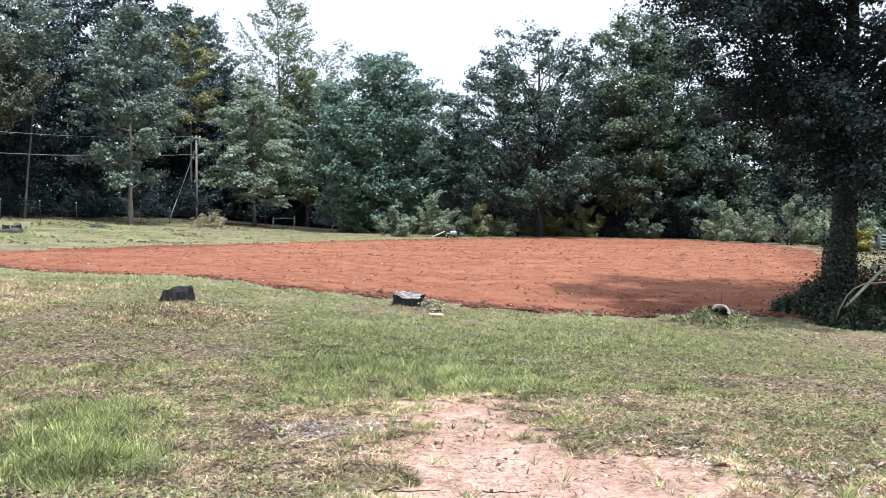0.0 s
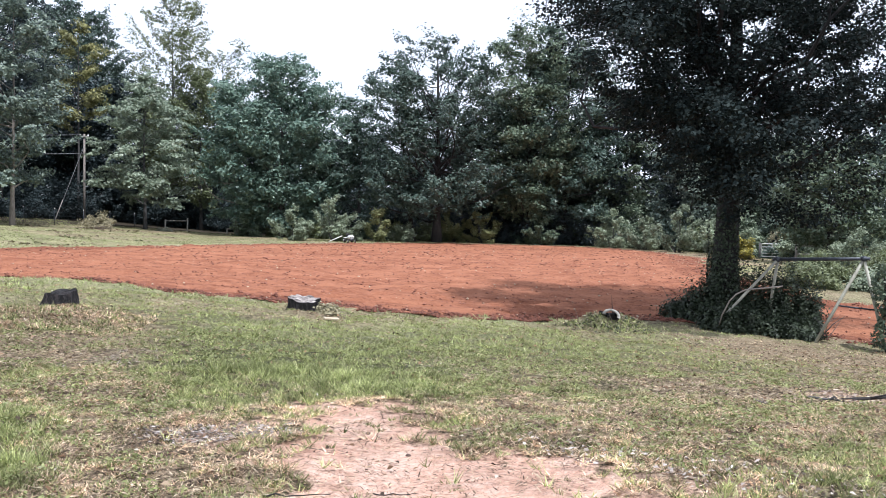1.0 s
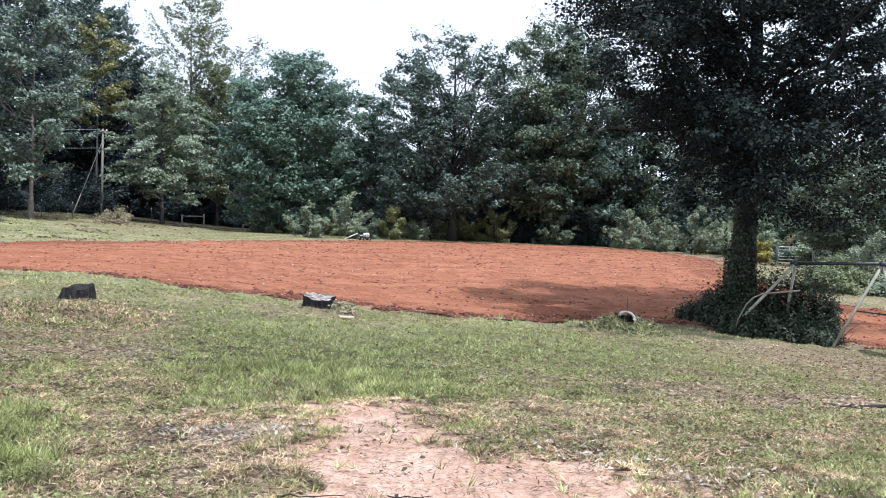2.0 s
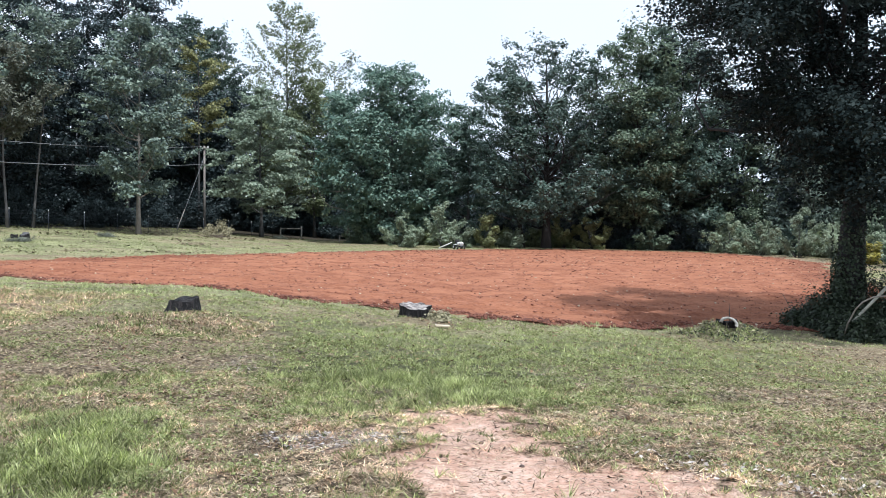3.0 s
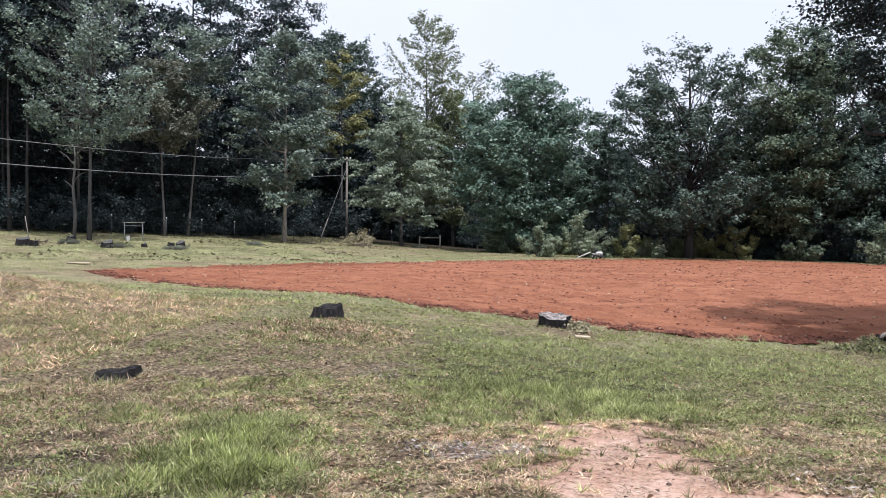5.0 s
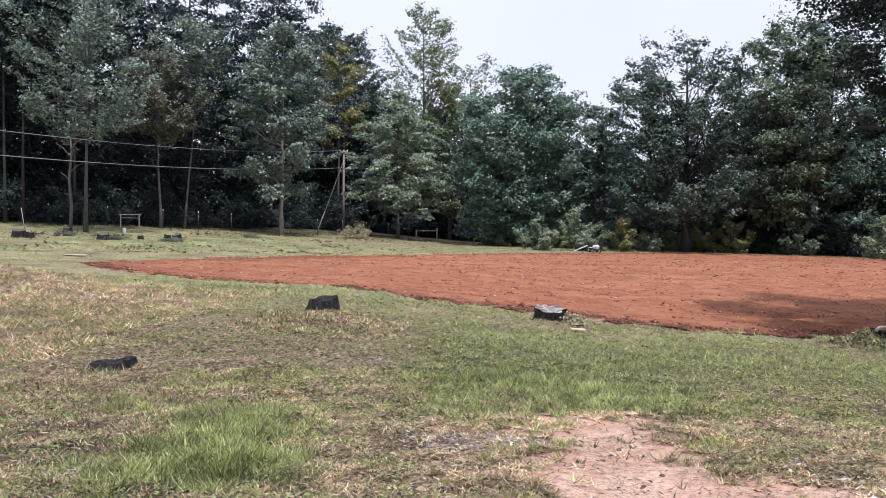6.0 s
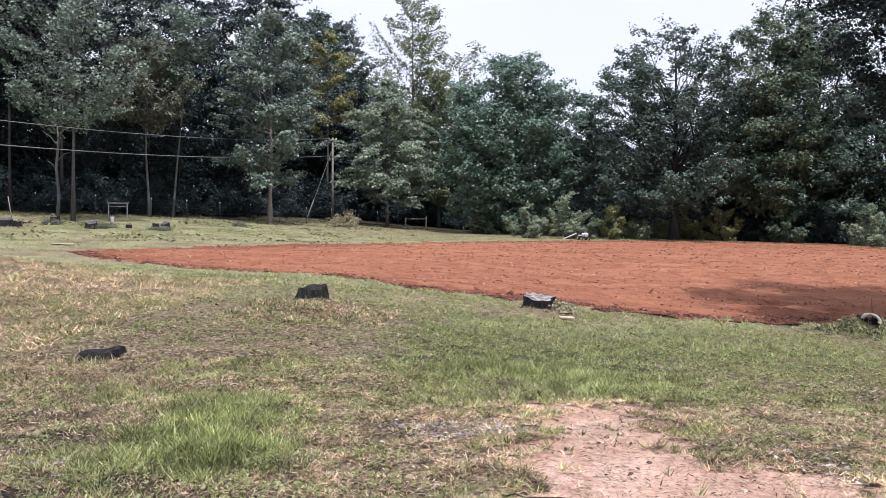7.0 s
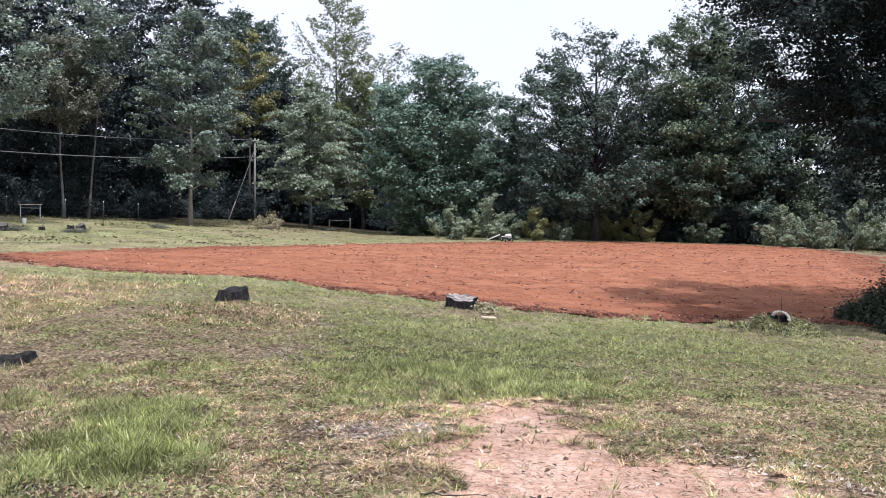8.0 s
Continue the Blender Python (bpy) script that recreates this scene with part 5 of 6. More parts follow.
# ---- garden machine at the far edge of the field ----
def garden_tractor():
    thing = empty("garden_tractor", stand(0.7, 69.0), "small white garden tractor parked against the shrubs", "tractor", turn=18)
    thing.scale = (0.66, 0.66, 0.66)
    part("hood", Shape().box((0.62, 0.8, 0.42), Matrix.Translation((0, -0.25, 0.62)), 0.3), WHITE_PAINT, thing, "white painted hood")
    part("grille", Shape().box((0.46, 0.05, 0.26), Matrix.Translation((0, -0.66, 0.56))), RUBBER, thing, "black grille")
    for k in range(3):
        part("slat", Shape().box((0.44, 0.03, 0.03), Matrix.Translation((0, -0.695, 0.48 + 0.08 * k))), WHITE_PAINT, thing)
    part("seat", Shape().box((0.44, 0.4, 0.12), Matrix.Translation((0, 0.62, 0.66)), 0.3), RUBBER, thing, "black seat")
    part("backrest", Shape().box((0.42, 0.10, 0.36), Matrix.Translation((0, 0.84, 0.86)), 0.3), RUBBER, thing, "black backrest")
    part("fender", Shape().box((0.98, 0.62, 0.08), Matrix.Translation((0, 0.62, 0.55)), 0.3), WHITE_PAINT, thing)
    part("chassis", Shape().box((0.34, 1.6, 0.16), Matrix.Translation((0, 0.1, 0.34))), DARK_METAL, thing)
    part("steering_wheel", Shape().tube([(0.17 * math.cos(a), 0.18 + 0.08 * math.sin(a), 0.98 + 0.14 * math.sin(a)) for a in np.linspace(0, 2 * math.pi, 15)], 0.015, 5), RUBBER, thing)
    part("column", Shape().tube([(0, 0.05, 0.72), (0, 0.18, 0.98)], 0.02, 6), DARK_METAL, thing)
    for x, y, r, w in ((-0.42, -0.5, 0.19, 0.14), (0.42, -0.5, 0.19, 0.14), (-0.42, 0.62, 0.28, 0.22), (0.42, 0.62, 0.28, 0.22)):
        wheel = part("wheel", Shape().tube([(x - w * 0.5, y, r), (x - w * 0.35, y, r), (x + w * 0.35, y, r), (x + w * 0.5, y, r)], [r * 0.8, r, r, r * 0.8], 16), RUBBER, thing, "black rubber tyre")
        part("rim", Shape().tube([(x - w * 0.53, y, r), (x + w * 0.53, y, r)], [r * 0.5, r * 0.5], 12), WHITE_PAINT, wheel)


garden_tractor()


# ---- old swing frame in the ivy ----
def swing_frame():
    a, b = np.array([11.10, 18.66, 0.79]), np.array([9.96, 20.25, 0.70])
    o = np.array(stand(11.0, 19.2))
    thing = empty("swing_frame", o, "derelict swing frame with cream legs leaning in the ivy", "swing")
    d = (b - a) / np.linalg.norm(b - a)
    part("top_bar", Shape().tube([tuple(a - d * 0.12 - o), tuple(b + d * 0.12 - o)], 0.038, 9), DARK_METAL, thing, "dark painted top bar", True)
    for top, foot in ((a, stand(10.16, 18.91)), (a, stand(11.42, 18.25)), (b, stand(8.26, 19.96)), (b, stand(9.98, 20.8))):
        foot = np.array(foot) - [0, 0, 0.05]
        part("leg", Shape().tube([tuple(top - o), tuple((top + foot) / 2 - o), tuple(foot - o)], 0.034, 9), CREAM_PAINT, thing, smooth=True)
    for top in (a, b):
        part("bracket", Shape().box((0.13, 0.13, 0.11), Matrix.Translation(tuple(top - o)), 0.25), DARK_METAL, thing)
    m1 = a + (np.array(stand(10.16, 18.91)) - a) * 0.55
    m2 = a + (np.array(stand(11.42, 18.25)) - a) * 0.55
    part("brace", Shape().tube([tuple(m1 - o), tuple(m2 - o)], 0.018, 6), DARK_METAL, thing, "dark steel brace")


swing_frame()


def bent_pipe():
    o = np.array(stand(9.6, 19.4))
    thing = new("bent_pipe", Shape().tube(np.array([(8.32, 19.75, -0.98), (8.34, 19.5, -0.50), (8.40, 19.25, -0.16), (8.52, 19.18, -0.01), (8.70, 19.12, 0.09), (9.0, 18.98, 0.13), (9.37, 18.8, 0.19)]) - o, 0.017, 8).mesh("bent_pipe", BARK_PALE, True))
    thing.location = o
    tagged(thing, "bent grey pipe sticking out of the ivy", "pipe")


bent_pipe()


def vine_post():
    rng = np.random.default_rng(61)
    thing = empty("vine_column", stand(11.34, 18.05), "leafy vine climbing the swing frame's back leg", "vine")
    k = 1500
    z = rng.uniform(0.1, 1.85, k)
    th = rng.uniform(0, 6.283, k)
    r = (0.10 + 0.22 * np.sqrt(rng.uniform(0, 1, k))) * (0.6 + 0.5 * np.sin(z * 3.1 + 0.6) ** 2)
    p = np.stack([r * np.cos(th) - 0.04 * z, r * np.sin(th), z], 1)
    part("foliage", leaves_mesh("foliage", p, rng.normal(size=(k, 3)) + [0, -0.3, 0.5], 0.085, 0.055, rng, LEAF["sunlit"]), None, thing)
    s = Shape()
    for j in range(5):
        a = rng.uniform(0, 6.28)
        q = np.linspace(0, 1.8, 12)
        s.tube(np.stack([0.07 * np.cos(a + 3 * q) - 0.04 * q, 0.07 * np.sin(a + 3 * q), q - 0.05], 1), np.linspace(0.016, 0.006, 12), 5)
    part("stem", s, BARK_DARK, thing)


vine_post()


# weeds round stumps and heaps on the bank
for seed, where, h, r, leaf, lab in (
    (503, (-0.22, 16.5), 0.09, 0.08, "straw", "dry weeds beside the stump"),
    (506, (-22.3, 60.0), 0.28, 0.7, "brown", "low weeds on the bank"),
    (507, (-26.6, 49.6), 0.22, 0.6, "brown", "dry weeds on the bank"),
    (508, (-23.6, 51.0), 0.22, 0.7, "brown", "low weeds on the bank"),
    (509, (-15.3, 83.0), 0.35, 0.9, "brown", "low weeds on the bank"),
    (510, (-29.8, 50.0), 0.2, 0.6, "brown", "low weeds on the bank"),
):
    s = 0.055 if seed < 505 else 0.065
    make_shrub(seed, where, h * 0.7, r, leaf, lab, 34, 110, s, 0.13 if seed < 505 else 0.22, "weeds", "weed_clump")


make_shrub(505, (-18.8, 75.0), 1.05, 1.5, "straw", "pale heap of cut weeds and sticks on the bank", 60, 90, 0.13, 0.36, "weeds", "weed_heap")


def weed_mound():
    """Rank weeds and dead stalks that sprawl round the hollow stump."""
    rng = np.random.default_rng(63)
    thing = empty("weed_mound", stand(5.47, 18.3), "sprawling green and brown weeds round the hollow stump", "weeds", "weeds")
    oz = float(land(5.47, 18.3))
    for name, leaf, k, sx, tall, size in (("foliage", "weed", 1700, 0.36, 0.32, (0.080, 0.018)), ("dark_leaves", "ivy", 1100, 0.34, 0.28, (0.075, 0.030)), ("dead_leaves", "straw", 1800, 0.38, 0.32, (0.09, 0.015))):
        x, y = rng.normal(size=k) * sx, rng.normal(size=k) * 0.22 - 0.16
        x += 0.25 * np.sin(y * 9)
        top = tall * np.exp(-((x / 0.75) ** 2) - (y / 0.45) ** 2) * (0.45 + 0.9 * value_noise(x + 3, y, 5.0, 55)) * (1 - 0.6 * np.exp(-(((x + 0.03) / 0.22) ** 2)))
        z = rng.uniform(0.0, 1.0, k) * top + 0.012 + land(x + 5.47, y + 18.3) - oz
        part(name, leaves_mesh(name, np.stack([x, y, z], 1), rng.normal(size=(k, 3)) * 0.8 + [0, -0.2, 0.6], *size, rng, LEAF[leaf]), None, thing)
    s = Shape()
    for _ in range(46):
        a = np.array([rng.normal() * 0.45, rng.normal() * 0.2 - 0.1, 0.0])
        a[2] = float(land(a[0] + 5.47, a[1] + 18.3)) - oz - 0.02
        e = a + [rng.normal() * 0.14, rng.normal() * 0.1, rng.uniform(0.1, 0.36)]
        s.tube(np.stack([a, (a + e) / 2 + [0, 0, 0.04], e]), [0.006, 0.005, 0.002], 4)
    tagged(part("stalks", s, TWIG, thing), kind="stuff")


weed_mound()


def brush_pile(seed, where, r):
    rng = np.random.default_rng(seed)
    s = Shape()
    for _ in range(34):
        a = np.array([rng.normal() * r * 0.5, rng.normal() * r * 0.4, rng.uniform(0.0, 0.16)])
        e = a + [rng.normal() * r * 0.5, rng.normal() * r * 0.4, rng.uniform(-0.05, 0.18)]
        s.tube(np.stack([a, (a + e) / 2 + [0, 0, 0.03], e]), [0.030, 0.024, 0.010], 4)
    ob = new("brushwood", s.mesh("brushwood", TWIG))
    ob.location = stand(*where)
    tagged(ob, "low pile of dead brushwood on the bank", "brushwood", kind="stuff")


for k, (where, r) in enumerate((((-27.6, 50.0), 0.4), ((-31.0, 48.8), 0.4), ((-18.6, 74.0), 1.0))):
    brush_pile(640 + k, where, r)


# a bare sapling twig that sticks up by the hollow stump
twig_top = new("dead_stalk", Shape().tube([(0, 0, 0), (0.01, 0, 0.3), (-0.01, 0, 0.62)], [0.012, 0.009, 0.004], 5).mesh("dead_stalk", BARK_DARK))
twig_top.location = stand(5.46, 18.15, 0.0)
tagged(twig_top, "thin dead stalk standing by the hollow stump", "stalk")


# ---- grass, litter and clods ----
def scatter(rng, n, x0, x1, y0, y1):
    return rng.uniform(x0, x1, n), rng.uniform(y0, y1, n)


GREEN = np.array([(0.074, 0.092, 0.030), (0.152, 0.182, 0.060), (0.232, 0.258, 0.106), (0.318, 0.334, 0.168)])
DEAD = np.array([(0.325, 0.218, 0.136), (0.490, 0.364, 0.246), (0.640, 0.512, 0.370), (0.125, 0.084, 0.052)])


def lay_grass(name, label, seed, n, per, box, near, far, length, width, spread_, gain=1.0, cone=0.70, mute=0.0, arid=0.0, bent=False, gaps=0.33, vary=0.48, where=None):
    """Tufts of blades, bent where they stand tall; straw lies flat."""
    rng = np.random.default_rng(seed)
    x, y = scatter(rng, n, *box)
    r = np.hypot(x, y)
    keep = (r > near) & (r < far) & (np.abs(x) < y * cone + 0.8)
    patch = value_noise(x, y, 2.2, 31) * 0.12 + value_noise(x, y, 6.5, 32) * 0.22 + value_noise(x, y, 19.0, 35) * 0.66
    keep &= rng.uniform(0, 1, n) > np.clip(bare_mask(x, y) * 1.35 - 0.12, 0, 0.988)
    keep &= rng.uniform(0, 1, n) > field_mask(x, y) * 1.3
    keep &= rng.uniform(0, 1, n) < np.clip((patch - gaps) * 5.0, 0.16, 1.0)
    keep &= rng.uniform(0, 1, n) > soil_mask(x, y) * 1.1
    if where:
        keep &= rng.uniform(0, 1, n) < where(x, y)
    x, y, patch = x[keep], y[keep], patch[keep]
    n = len(x)
    dry = np.clip(dry_mask(x, y) + arid, 0, 1)
    straw = rng.uniform(0, 1, n) < 0.10 + 0.74 * ease(0.34, 0.92, dry + 0.7 * (value_noise(x, y, 3.3, 34) - 0.5))
    tall = rng.uniform(0.6, 1.3, n) * np.clip(2.6 * patch - 0.45, 0.25, 1.7) * (1.6 - 0.95 * dry)
    tone = rng.uniform(1 - vary, 1 + vary, n) * (0.50 + 1.0 * value_noise(x, y, 5.0, 33))
    x, y, patch, dry, straw, tall, tone = (np.repeat(v, per) for v in (x, y, patch, dry, straw, tall, tone))
    n = len(x)
    straw = np.where(rng.uniform(0, 1, n) < 0.2, rng.uniform(0, 1, n) < 0.5, straw)
    a = rng.uniform(0, 6.283, n)
    rr = spread_ * np.sqrt(rng.uniform(0, 1, n)) * np.where(straw, 1.6, 1.0)
    x, y = x + rr * np.cos(a), y + rr * np.sin(a)
    z = land(x, y) + hummocks(x, y) - 0.008
    tint = np.where(straw[:, None], DEAD[rng.integers(0, 4, n)], GREEN[rng.integers(0, 4, n)]) * tone[:, None] * np.array(gain)
    tint = tint * (1 - mute) + np.array([0.262, 0.268, 0.130]) * mute * np.array(gain)
    h = length * rng.uniform(0.5, 1.2, n) * tall
    lean = np.where(straw, length * rng.uniform(0.3, 1.4, n), rng.uniform(0.4, 1.3, n) * h)
    h = np.where(straw, length * rng.uniform(0.05, 0.7, n) * (0.3 + 1.0 * patch), h)
    a = a + rng.normal(size=n) * 0.9
    b = rng.uniform(0, 6.283, n)
    w = width * rng.uniform(0.6, 1.4, n) / 2
    base = np.stack([x, y, z], 1)
    side = np.stack([np.cos(b) * w, np.sin(b) * w, 0 * w], 1)
    out = np.stack([np.cos(a) * lean, np.sin(a) * lean, 0 * a], 1)
    up = np.stack([0 * h, 0 * h, h], 1)
    tip = base + out + up
    if bent:
        mid = base + out * 0.35 + up * 0.68
        v = np.stack([base - side, base + side, mid + side * 0.8, mid - side * 0.8, tip], 1).reshape(-1, 3)
        i = np.arange(n)[:, None] * 5
        me = build_mesh(name, v, quads=i + np.array([[0, 1, 2, 3]]), tris=i + np.array([[3, 2, 4]]), mat=BLADE, tint=np.repeat(tint, 5, 0))
    else:
        v = np.stack([base - side, base + side, tip], 1).reshape(-1, 3)
        me = build_mesh(name, v, tris=np.arange(3 * n).reshape(n, 3), mat=BLADE, tint=np.repeat(tint, 3, 0))
    return tagged(new(name, me), label, "grass", kind="stuff")


lay_grass("lawn_grass", "short mown green grass mixed with dry straw", 1001, 100000, 12, (-7.4, 6.4, 3.9, 10.2), 4.2, 10.0, 0.052, 0.0070, 0.030, (1.46, 1.42, 1.40), gaps=0.30, vary=0.60)
lay_grass("lush_grass", "long green grass in a damp patch", 1009, 5200, 9, (-3.9, -1.2, 4.4, 8.6), 4.2, 9.0, 0.048, 0.0062, 0.045, (1.18, 1.20, 0.88), arid=-0.02, bent=True, vary=0.6,
          where=lambda x, y: ease(0.30, 0.04, dry_mask(x, y) + 0.7 * (value_noise(x, y, 2.6, 67) - 0.5)))
lay_grass("rank_grass", "rank dry grass and dead stems in the rough corner", 1007, 4200, 9, (-6.4, -2.7, 4.2, 8.2), 4.2, 9.5, 0.085, 0.0060, 0.06, 0.95, arid=0.35, bent=True, vary=0.6)
lay_grass("mound_straw", "tall dry straw on the low mound", 1008, 9000, 12, (-13.5, -5.6, 9.0, 16.5), 9.0, 19.0, 0.13, 0.010, 0.07, (1.62, 1.52, 1.52), arid=0.60, gaps=0.33, vary=0.6)
lay_grass("stump_straw", "dry straw heaped round the charred stump", 1017, 2600, 9, (-4.75, -2.7, 12.0, 14.0), 10.0, 18.0, 0.085, 0.011, 0.07, 1.25, arid=0.42, bent=True)
lay_grass("meadow_grass", "mown green and dry grass sloping to the field", 1002, 84000, 7, (-13, 12.5, 8.0, 21), 9.8, 18.0, 0.036, 0.0125, 0.045, (1.43, 1.43, 1.34), mute=0.32, gaps=0.33, vary=0.50)
lay_grass("verge_grass", "patchy grass along the field's near edge", 1003, 40000, 6, (-20, 15, 12, 32), 17.5, 33.0, 0.040, 0.022, 0.07, 1.60, mute=0.32, gaps=0.34, vary=0.52)
lay_grass("bank_grass", "dry grass and green tussocks on the bank behind the field", 1004, 56000, 5, (-40, 30, 34, 88), 34.0, 95.0, 0.055, 0.034, 0.28, 1.30, mute=0.45, gaps=0.34)


def lay_weeds():
    """Low broad-leaved weeds in the lawn."""
    rng = np.random.default_rng(1005)
    x, y = scatter(rng, 11000, -9, 8, 4, 13.5)
    keep = (np.abs(x) < y * 0.86 + 1.2) & (value_noise(x, y, 0.9, 41) * 0.6 + value_noise(x, y, 3.0, 42) * 0.4 > 0.47) & (bare_mask(x, y) < 0.25) & (field_mask(x, y) < 0.3)
    x, y = np.repeat(x[keep], 11), np.repeat(y[keep], 11)
    n = len(x)
    x, y = x + rng.normal(size=n) * 0.045, y + rng.normal(size=n) * 0.045
    z = land(x, y) + hummocks(x, y) + rng.uniform(0.0, 0.055, n)
    me = leaves_mesh("lawn_weeds", np.stack([x, y, z], 1), rng.normal(size=(n, 3)) * 0.5 + [0, 0, 1], 0.030, 0.016, rng, LEAF["weed"])
    tagged(new("lawn_weeds", me), "low broad-leaved weeds growing through the lawn", "weeds", kind="stuff")


lay_weeds()


def stump_fringe():
    """Uncut grass and straw that leans against the near stumps."""
    rng = np.random.default_rng(1006)
    V, T = [], []
    for cx, cy, r, n in ((-4.0, 13.9, 0.30, 260), (-4.0, 13.9, 0.55, 800), (-0.62, 16.7, 0.29, 260), (-4.8, 8.9, 0.24, 900), (5.47, 18.5, 0.30, 300)):
        th = rng.uniform(0, 6.283, n)
        rr = r * rng.uniform(0.95, 1.5, n)
        x, y = cx + rr * np.cos(th), cy + rr * np.sin(th)
        base = np.stack([x, y, land(x, y) - 0.02], 1)
        h = rng.uniform(0.02, 0.10, n) * rng.uniform(0.5, 1.3, n)
        d = rng.normal(size=(n, 3)) * [0.06, 0.06, 0]
        w = np.stack([np.sin(th), -np.cos(th), 0 * th], 1) * (rng.uniform(0.003, 0.007, n) * (1 + 0.05 * cy))[:, None]
        tip = base + d + np.stack([0 * h, 0 * h, h], 1)
        V.append(np.stack([base - w, base + w, tip], 1).reshape(-1, 3))
        c = np.where(rng.uniform(0, 1, n)[:, None] < 0.62, np.array([(0.46, 0.38, 0.26)]), np.array([(0.17, 0.21, 0.07)])) * rng.uniform(0.5, 1.35, (n, 1))
        T.append(np.repeat(c, 3, 0))
    v = np.concatenate(V)
    me = build_mesh("stump_fringe", v, tris=np.arange(len(v)).reshape(-1, 3), mat=BLADE, tint=np.concatenate(T))
    tagged(new("stump_fringe", me), "uncut dry grass leaning against the stumps", "grass", kind="stuff")


stump_fringe()


def lay_litter(name, label, seed, n, box, size, tints, chance):
    """Flat curled scraps: dead leaves, chips and straw."""
    rng = np.random.default_rng(seed)
    x, y = scatter(rng, n, *box)
    keep = rng.uniform(0, 1, n) < chance(x, y)
    x, y = x[keep], y[keep]
    n = len(x)
    z = land(x, y) + hummocks(x, y) + rng.uniform(0.0, 0.03, n) - 0.05 * bare_mask(x, y) * 0.9
    a = rng.uniform(0, 6.283, n)
    l = size[0] * rng.uniform(0.5, 1.5, n) / 2
    w = size[1] * rng.uniform(0.5, 1.5, n) / 2
    c = np.stack([x, y, z], 1)
    u = np.stack([np.cos(a) * l, np.sin(a) * l, rng.normal(size=n) * l * 0.25], 1)
    s = np.stack([-np.sin(a) * w, np.cos(a) * w, rng.normal(size=n) * w * 0.4], 1)
    up = np.array([0, 0, 1.0]) * (w * 0.4)[:, None]
    v = np.stack([c - u, c + s + up, c + u, c - s + up], 1).reshape(-1, 3)
    t = np.asarray(tints)[rng.integers(0, len(tints), n)] * rng.uniform(0.7, 1.25, (n, 1))
    me = build_mesh(name, v, quads=np.arange(4 * n).reshape(n, 4), mat=LITTER, tint=np.repeat(t, 4, 0))
    return tagged(new(name, me), label, "litter", kind="stuff")


lay_litter("straw_litter", "dry straw and grass cuttings lying on the lawn", 1010, 230000, (-9, 9, 3.9, 13), (0.062, 0.0046), [(0.46, 0.365, 0.245), (0.58, 0.485, 0.345), (0.30, 0.215, 0.14), (0.10, 0.072, 0.05)],
           lambda x, y: np.clip(dry_mask(x, y) * 1.1 - 0.15, 0, 1) * (1 - 0.6 * bare_mask(x, y)) * (np.abs(x) < y * 0.8 + 1))
lay_litter("dead_leaves", "small brown dead leaves scattered on grass and clay", 1011, 76000, (-10, 12, 3.9, 18), (0.042, 0.024), [(0.13, 0.075, 0.042), (0.25, 0.15, 0.088), (0.060, 0.042, 0.03), (0.36, 0.27, 0.18)],
           lambda x, y: np.clip(0.22 + 0.32 * ease(1.0, 4.0, x) + 0.12 * ease(8, 12, y) * value_noise(x, y, 1.1, 68) - 0.15 * bare_mask(x, y) + 0.9 * np.exp(-(((x + 3.75) / 0.9) ** 2) - ((y - 12.8) / 1.5) ** 2) + 0.5 * np.exp(-(((x + 5.6) / 1.6) ** 2) - ((y - 6.6) / 2.0) ** 2), 0, 1) * (np.abs(x) < y * 0.8 + 1) * (1 - field_mask(x, y)))
lay_litter("pale_leaves", "pale curled leaves lying on the grass", 1012, 2500, (-10, 14, 4, 19), (0.032, 0.020), [(0.46, 0.41, 0.32), (0.50, 0.47, 0.39)],
           lambda x, y: 0.4 * (np.abs(x) < y * 0.8 + 1) * (1 - field_mask(x, y)))
lay_litter("bank_debris", "dead leaves and cut stems strewn over the bank", 1015, 15000, (-38, -12, 40, 88), (0.20, 0.11), [(0.08, 0.06, 0.04), (0.16, 0.13, 0.08), (0.30, 0.27, 0.16), (0.09, 0.10, 0.045)],
           lambda x, y: np.clip(value_noise(x, y, 0.45, 61) * 2.2 - 1.15, 0, 1) * (field_mask(x, y) < 0.1) * (inside(WOOD, x, y) < 0))
lay_litter("dead_stems", "tangled grey dead stems lying in the lawn", 1018, 16000, (-4.8, -1.4, 4.2, 11.4), (0.15, 0.0055), [(0.075, 0.058, 0.048), (0.25, 0.21, 0.175), (0.46, 0.41, 0.345), (0.15, 0.12, 0.095)],
           lambda x, y: 0.85 * np.maximum(ease(1.25, 0.3, np.hypot((x + 3.3) / 1.0, (y - 5.3) / 1.0)) * np.clip(value_noise(x, y, 1.6, 65) * 2.2 - 0.4, 0, 1), ease(1.2, 0.3, np.hypot((x + 2.3) / 0.35, (y - 10.3) / 0.8))))
lay_litter("grey_mulch", "grey bark mulch beside the bare clay", 1014, 7000, (-1.6, -0.1, 6.3, 7.5), (0.036, 0.013), [(0.34, 0.30, 0.28), (0.50, 0.46, 0.43), (0.14, 0.12, 0.11), (0.24, 0.21, 0.19)],
           lambda x, y: ease(1.2, 0.4, np.hypot((x + 0.82) / 0.62, (y - 6.88) / 0.34)))
lay_litter("bark_scraps", "pale bark scraps strewn round the fallen branch", 1019, 5000, (4.4, 7.2, 8.6, 10.6), (0.05, 0.022), [(0.42, 0.35, 0.29), (0.55, 0.47, 0.39), (0.16, 0.12, 0.10), (0.30, 0.23, 0.18)],
           lambda x, y: ease(1.2, 0.3, np.hypot((x - 5.8) / 1.0, (y - 9.5) / 0.8)) * (0.25 + 0.6 * value_noise(x, y, 3.0, 69)))
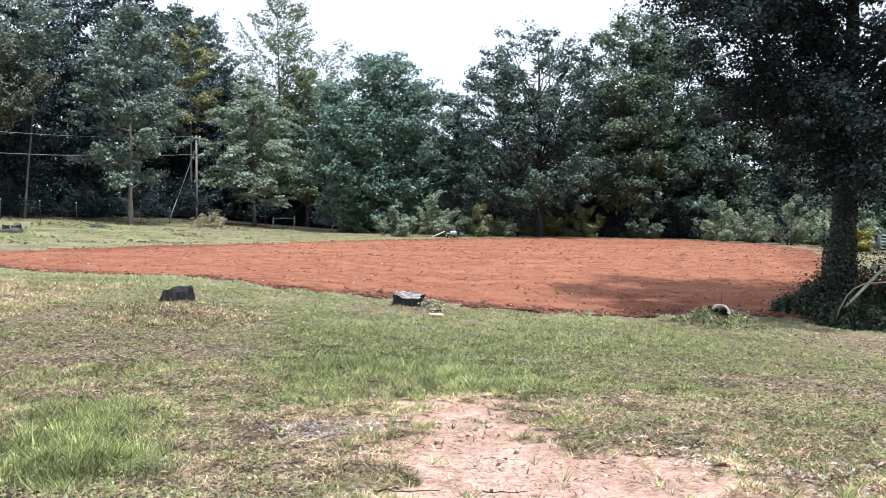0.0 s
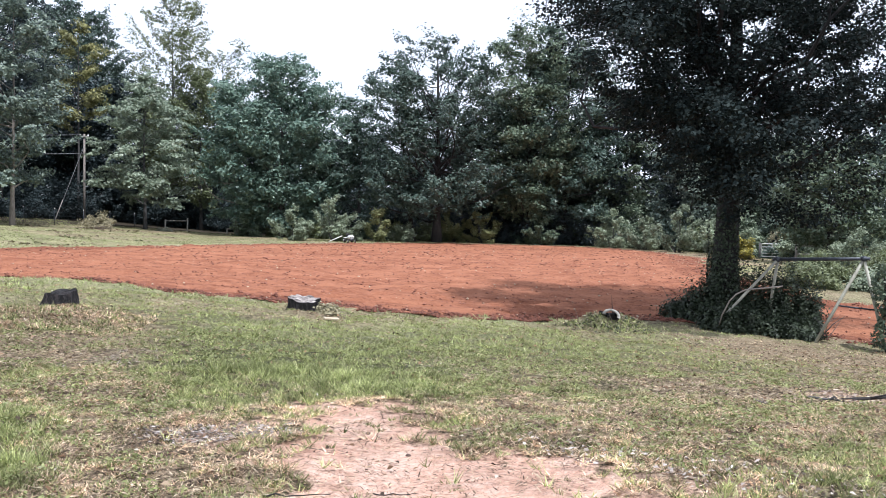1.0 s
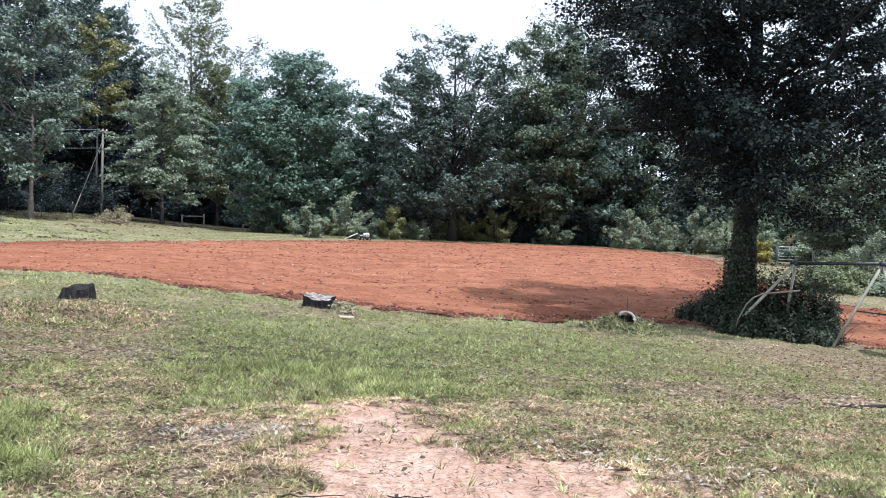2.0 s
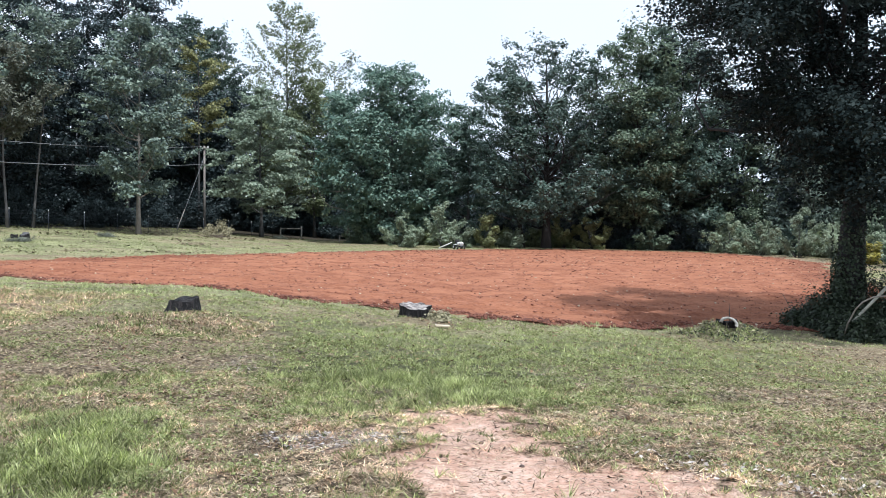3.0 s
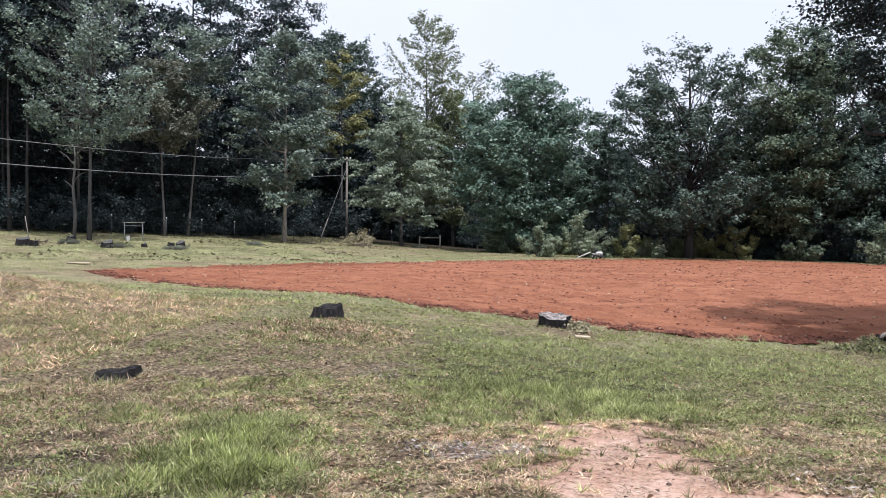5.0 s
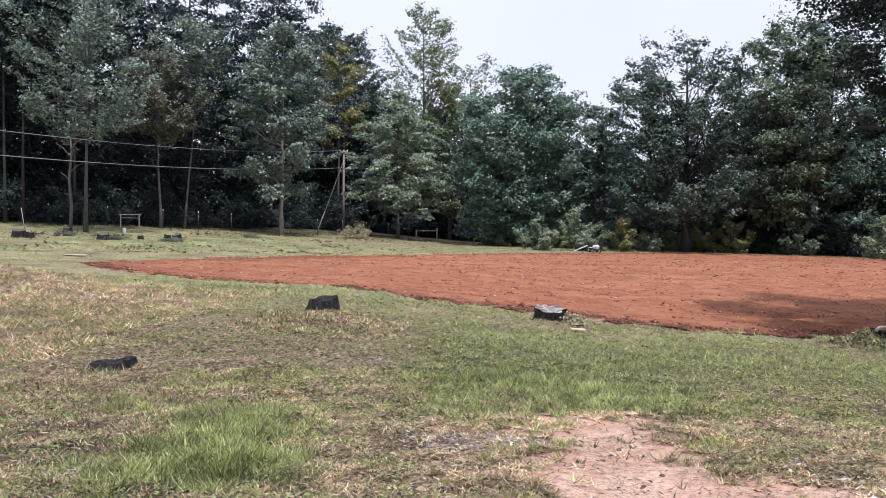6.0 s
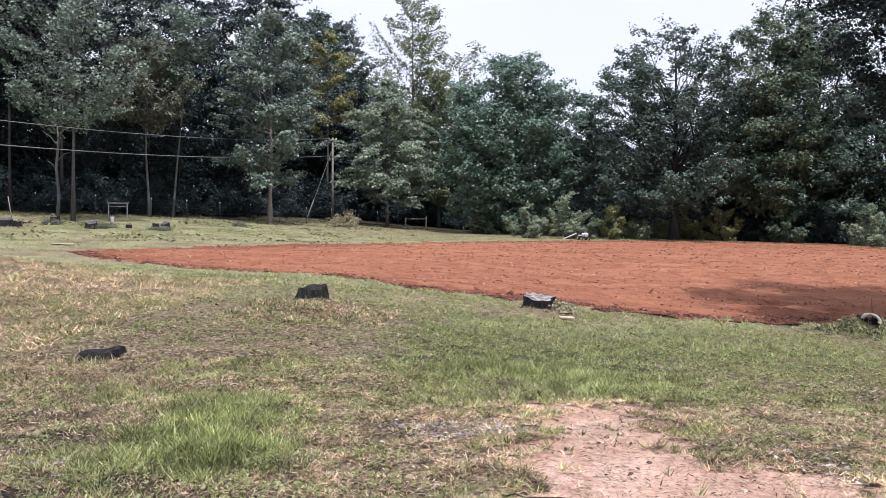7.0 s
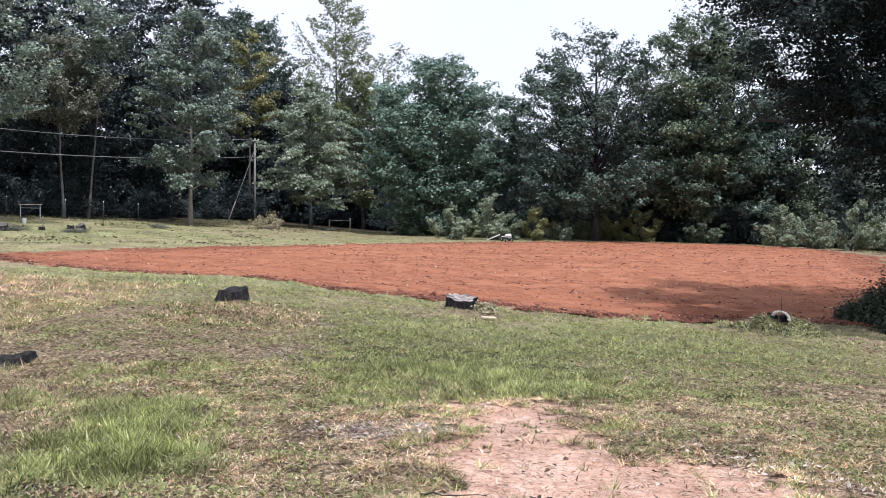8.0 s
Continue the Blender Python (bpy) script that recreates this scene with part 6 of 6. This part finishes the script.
lay_litter("gravel_streak", "pale gravel and chips in a worn streak of lawn", 1016, 5200, (1.3, 4.2, 4.2, 7.2), (0.034, 0.022), [(0.46, 0.41, 0.37), (0.34, 0.29, 0.25), (0.55, 0.50, 0.46), (0.20, 0.16, 0.13)],
           lambda x, y: ease(1.2, 0.5, np.abs((x - 2.35) * 0.75 + (y - 5.6) * 0.66) / 0.42 + np.abs((x - 2.35) * 0.66 - (y - 5.6) * 0.75) / 2.6) * (0.3 + 0.9 * value_noise(x, y, 3.0, 62)))
lay_litter("clay_chips", "bark chips and twigs on the bare clay", 1013, 20000, (-1.6, 3.2, 3.6, 8.8), (0.050, 0.0070), [(0.09, 0.06, 0.042), (0.16, 0.11, 0.08), (0.26, 0.18, 0.13), (0.44, 0.33, 0.24)],
           lambda x, y: bare_mask(x, y) * np.clip(value_noise(x, y, 2.4, 63) * 1.1 + value_noise(x, y, 7.0, 64) * 0.7 - 0.45, 0.05, 0.9))


def lay_clods(name, label, seed, n, box, size, mat, edge=0.0):
    rng = np.random.default_rng(seed)
    if box is None:
        # along the field's near edge
        q = rng.uniform(0, 13, n)
        F = np.array(FIELD[:14])
        x, y = np.interp(q, np.arange(14), F[:, 0]) + rng.normal(size=n) * 0.42, np.interp(q, np.arange(14), F[:, 1]) + rng.normal(size=n) * 0.42
    else:
        x, y = scatter(rng, n, *box)
    d = inside(FIELD, x, y)
    keep = (d > -0.25 + edge) & (rng.uniform(0, 1, n) < (0.22 + 0.78 * np.exp(-np.abs(d) / 0.8)) * (0.4 + 1.2 * furrows(x, y)))
    x, y = x[keep], y[keep]
    n = len(x)
    s = size * np.minimum(rng.lognormal(0, 0.5, n), 2.2)
    octa = np.array([(1, 0, 0), (0, 1, 0), (-1, 0, 0), (0, -1, 0), (0, 0, 1), (0, 0, -0.6)])
    faces = np.array([(0, 1, 4), (1, 2, 4), (2, 3, 4), (3, 0, 4), (1, 0, 5), (2, 1, 5), (3, 2, 5), (0, 3, 5)])
    a = rng.uniform(0, 6.283, n)
    R = np.zeros((n, 3, 3))
    R[:, 0, 0], R[:, 0, 1], R[:, 1, 0], R[:, 1, 1], R[:, 2, 2] = np.cos(a), -np.sin(a), np.sin(a), np.cos(a), rng.uniform(0.4, 0.8, n)
    v = (octa[None] * rng.uniform(0.6, 1.3, (n, 6, 3))) @ R.transpose(0, 2, 1) * s[:, None, None]
    v += np.stack([x, y, land(x, y) + (value_noise(x, y, 0.8, 24) - 0.5) * 0.10 + (value_noise(x, y, 2.4, 23) - 0.5) * 0.08 + s * 0.1], 1)[:, None]
    t = (np.arange(n)[:, None, None] * 6 + faces[None]).reshape(-1, 3)
    me = build_mesh(name, v.reshape(-1, 3), tris=t, mat=mat)
    return tagged(new(name, me), label, "soil", kind="stuff")


lay_clods("soil_clods", "dark red clay clods turned up by tilling", 1020, 80000, (-22, 24, 17, 42), 0.025, CLOD)
lay_clods("far_soil_clods", "dark red clay clods in the far field", 1021, 40000, (-20, 24, 40, 80), 0.040, CLOD)
lay_clods("field_stones", "pale root scraps and stones in the tilled field", 1022, 15000, (-20, 24, 17, 60), 0.021, TAN_BOARD, edge=0.4)
lay_clods("edge_clods", "dark moist clods thrown up along the field's near edge", 1023, 15000, None, 0.034, CLOD_DARK)
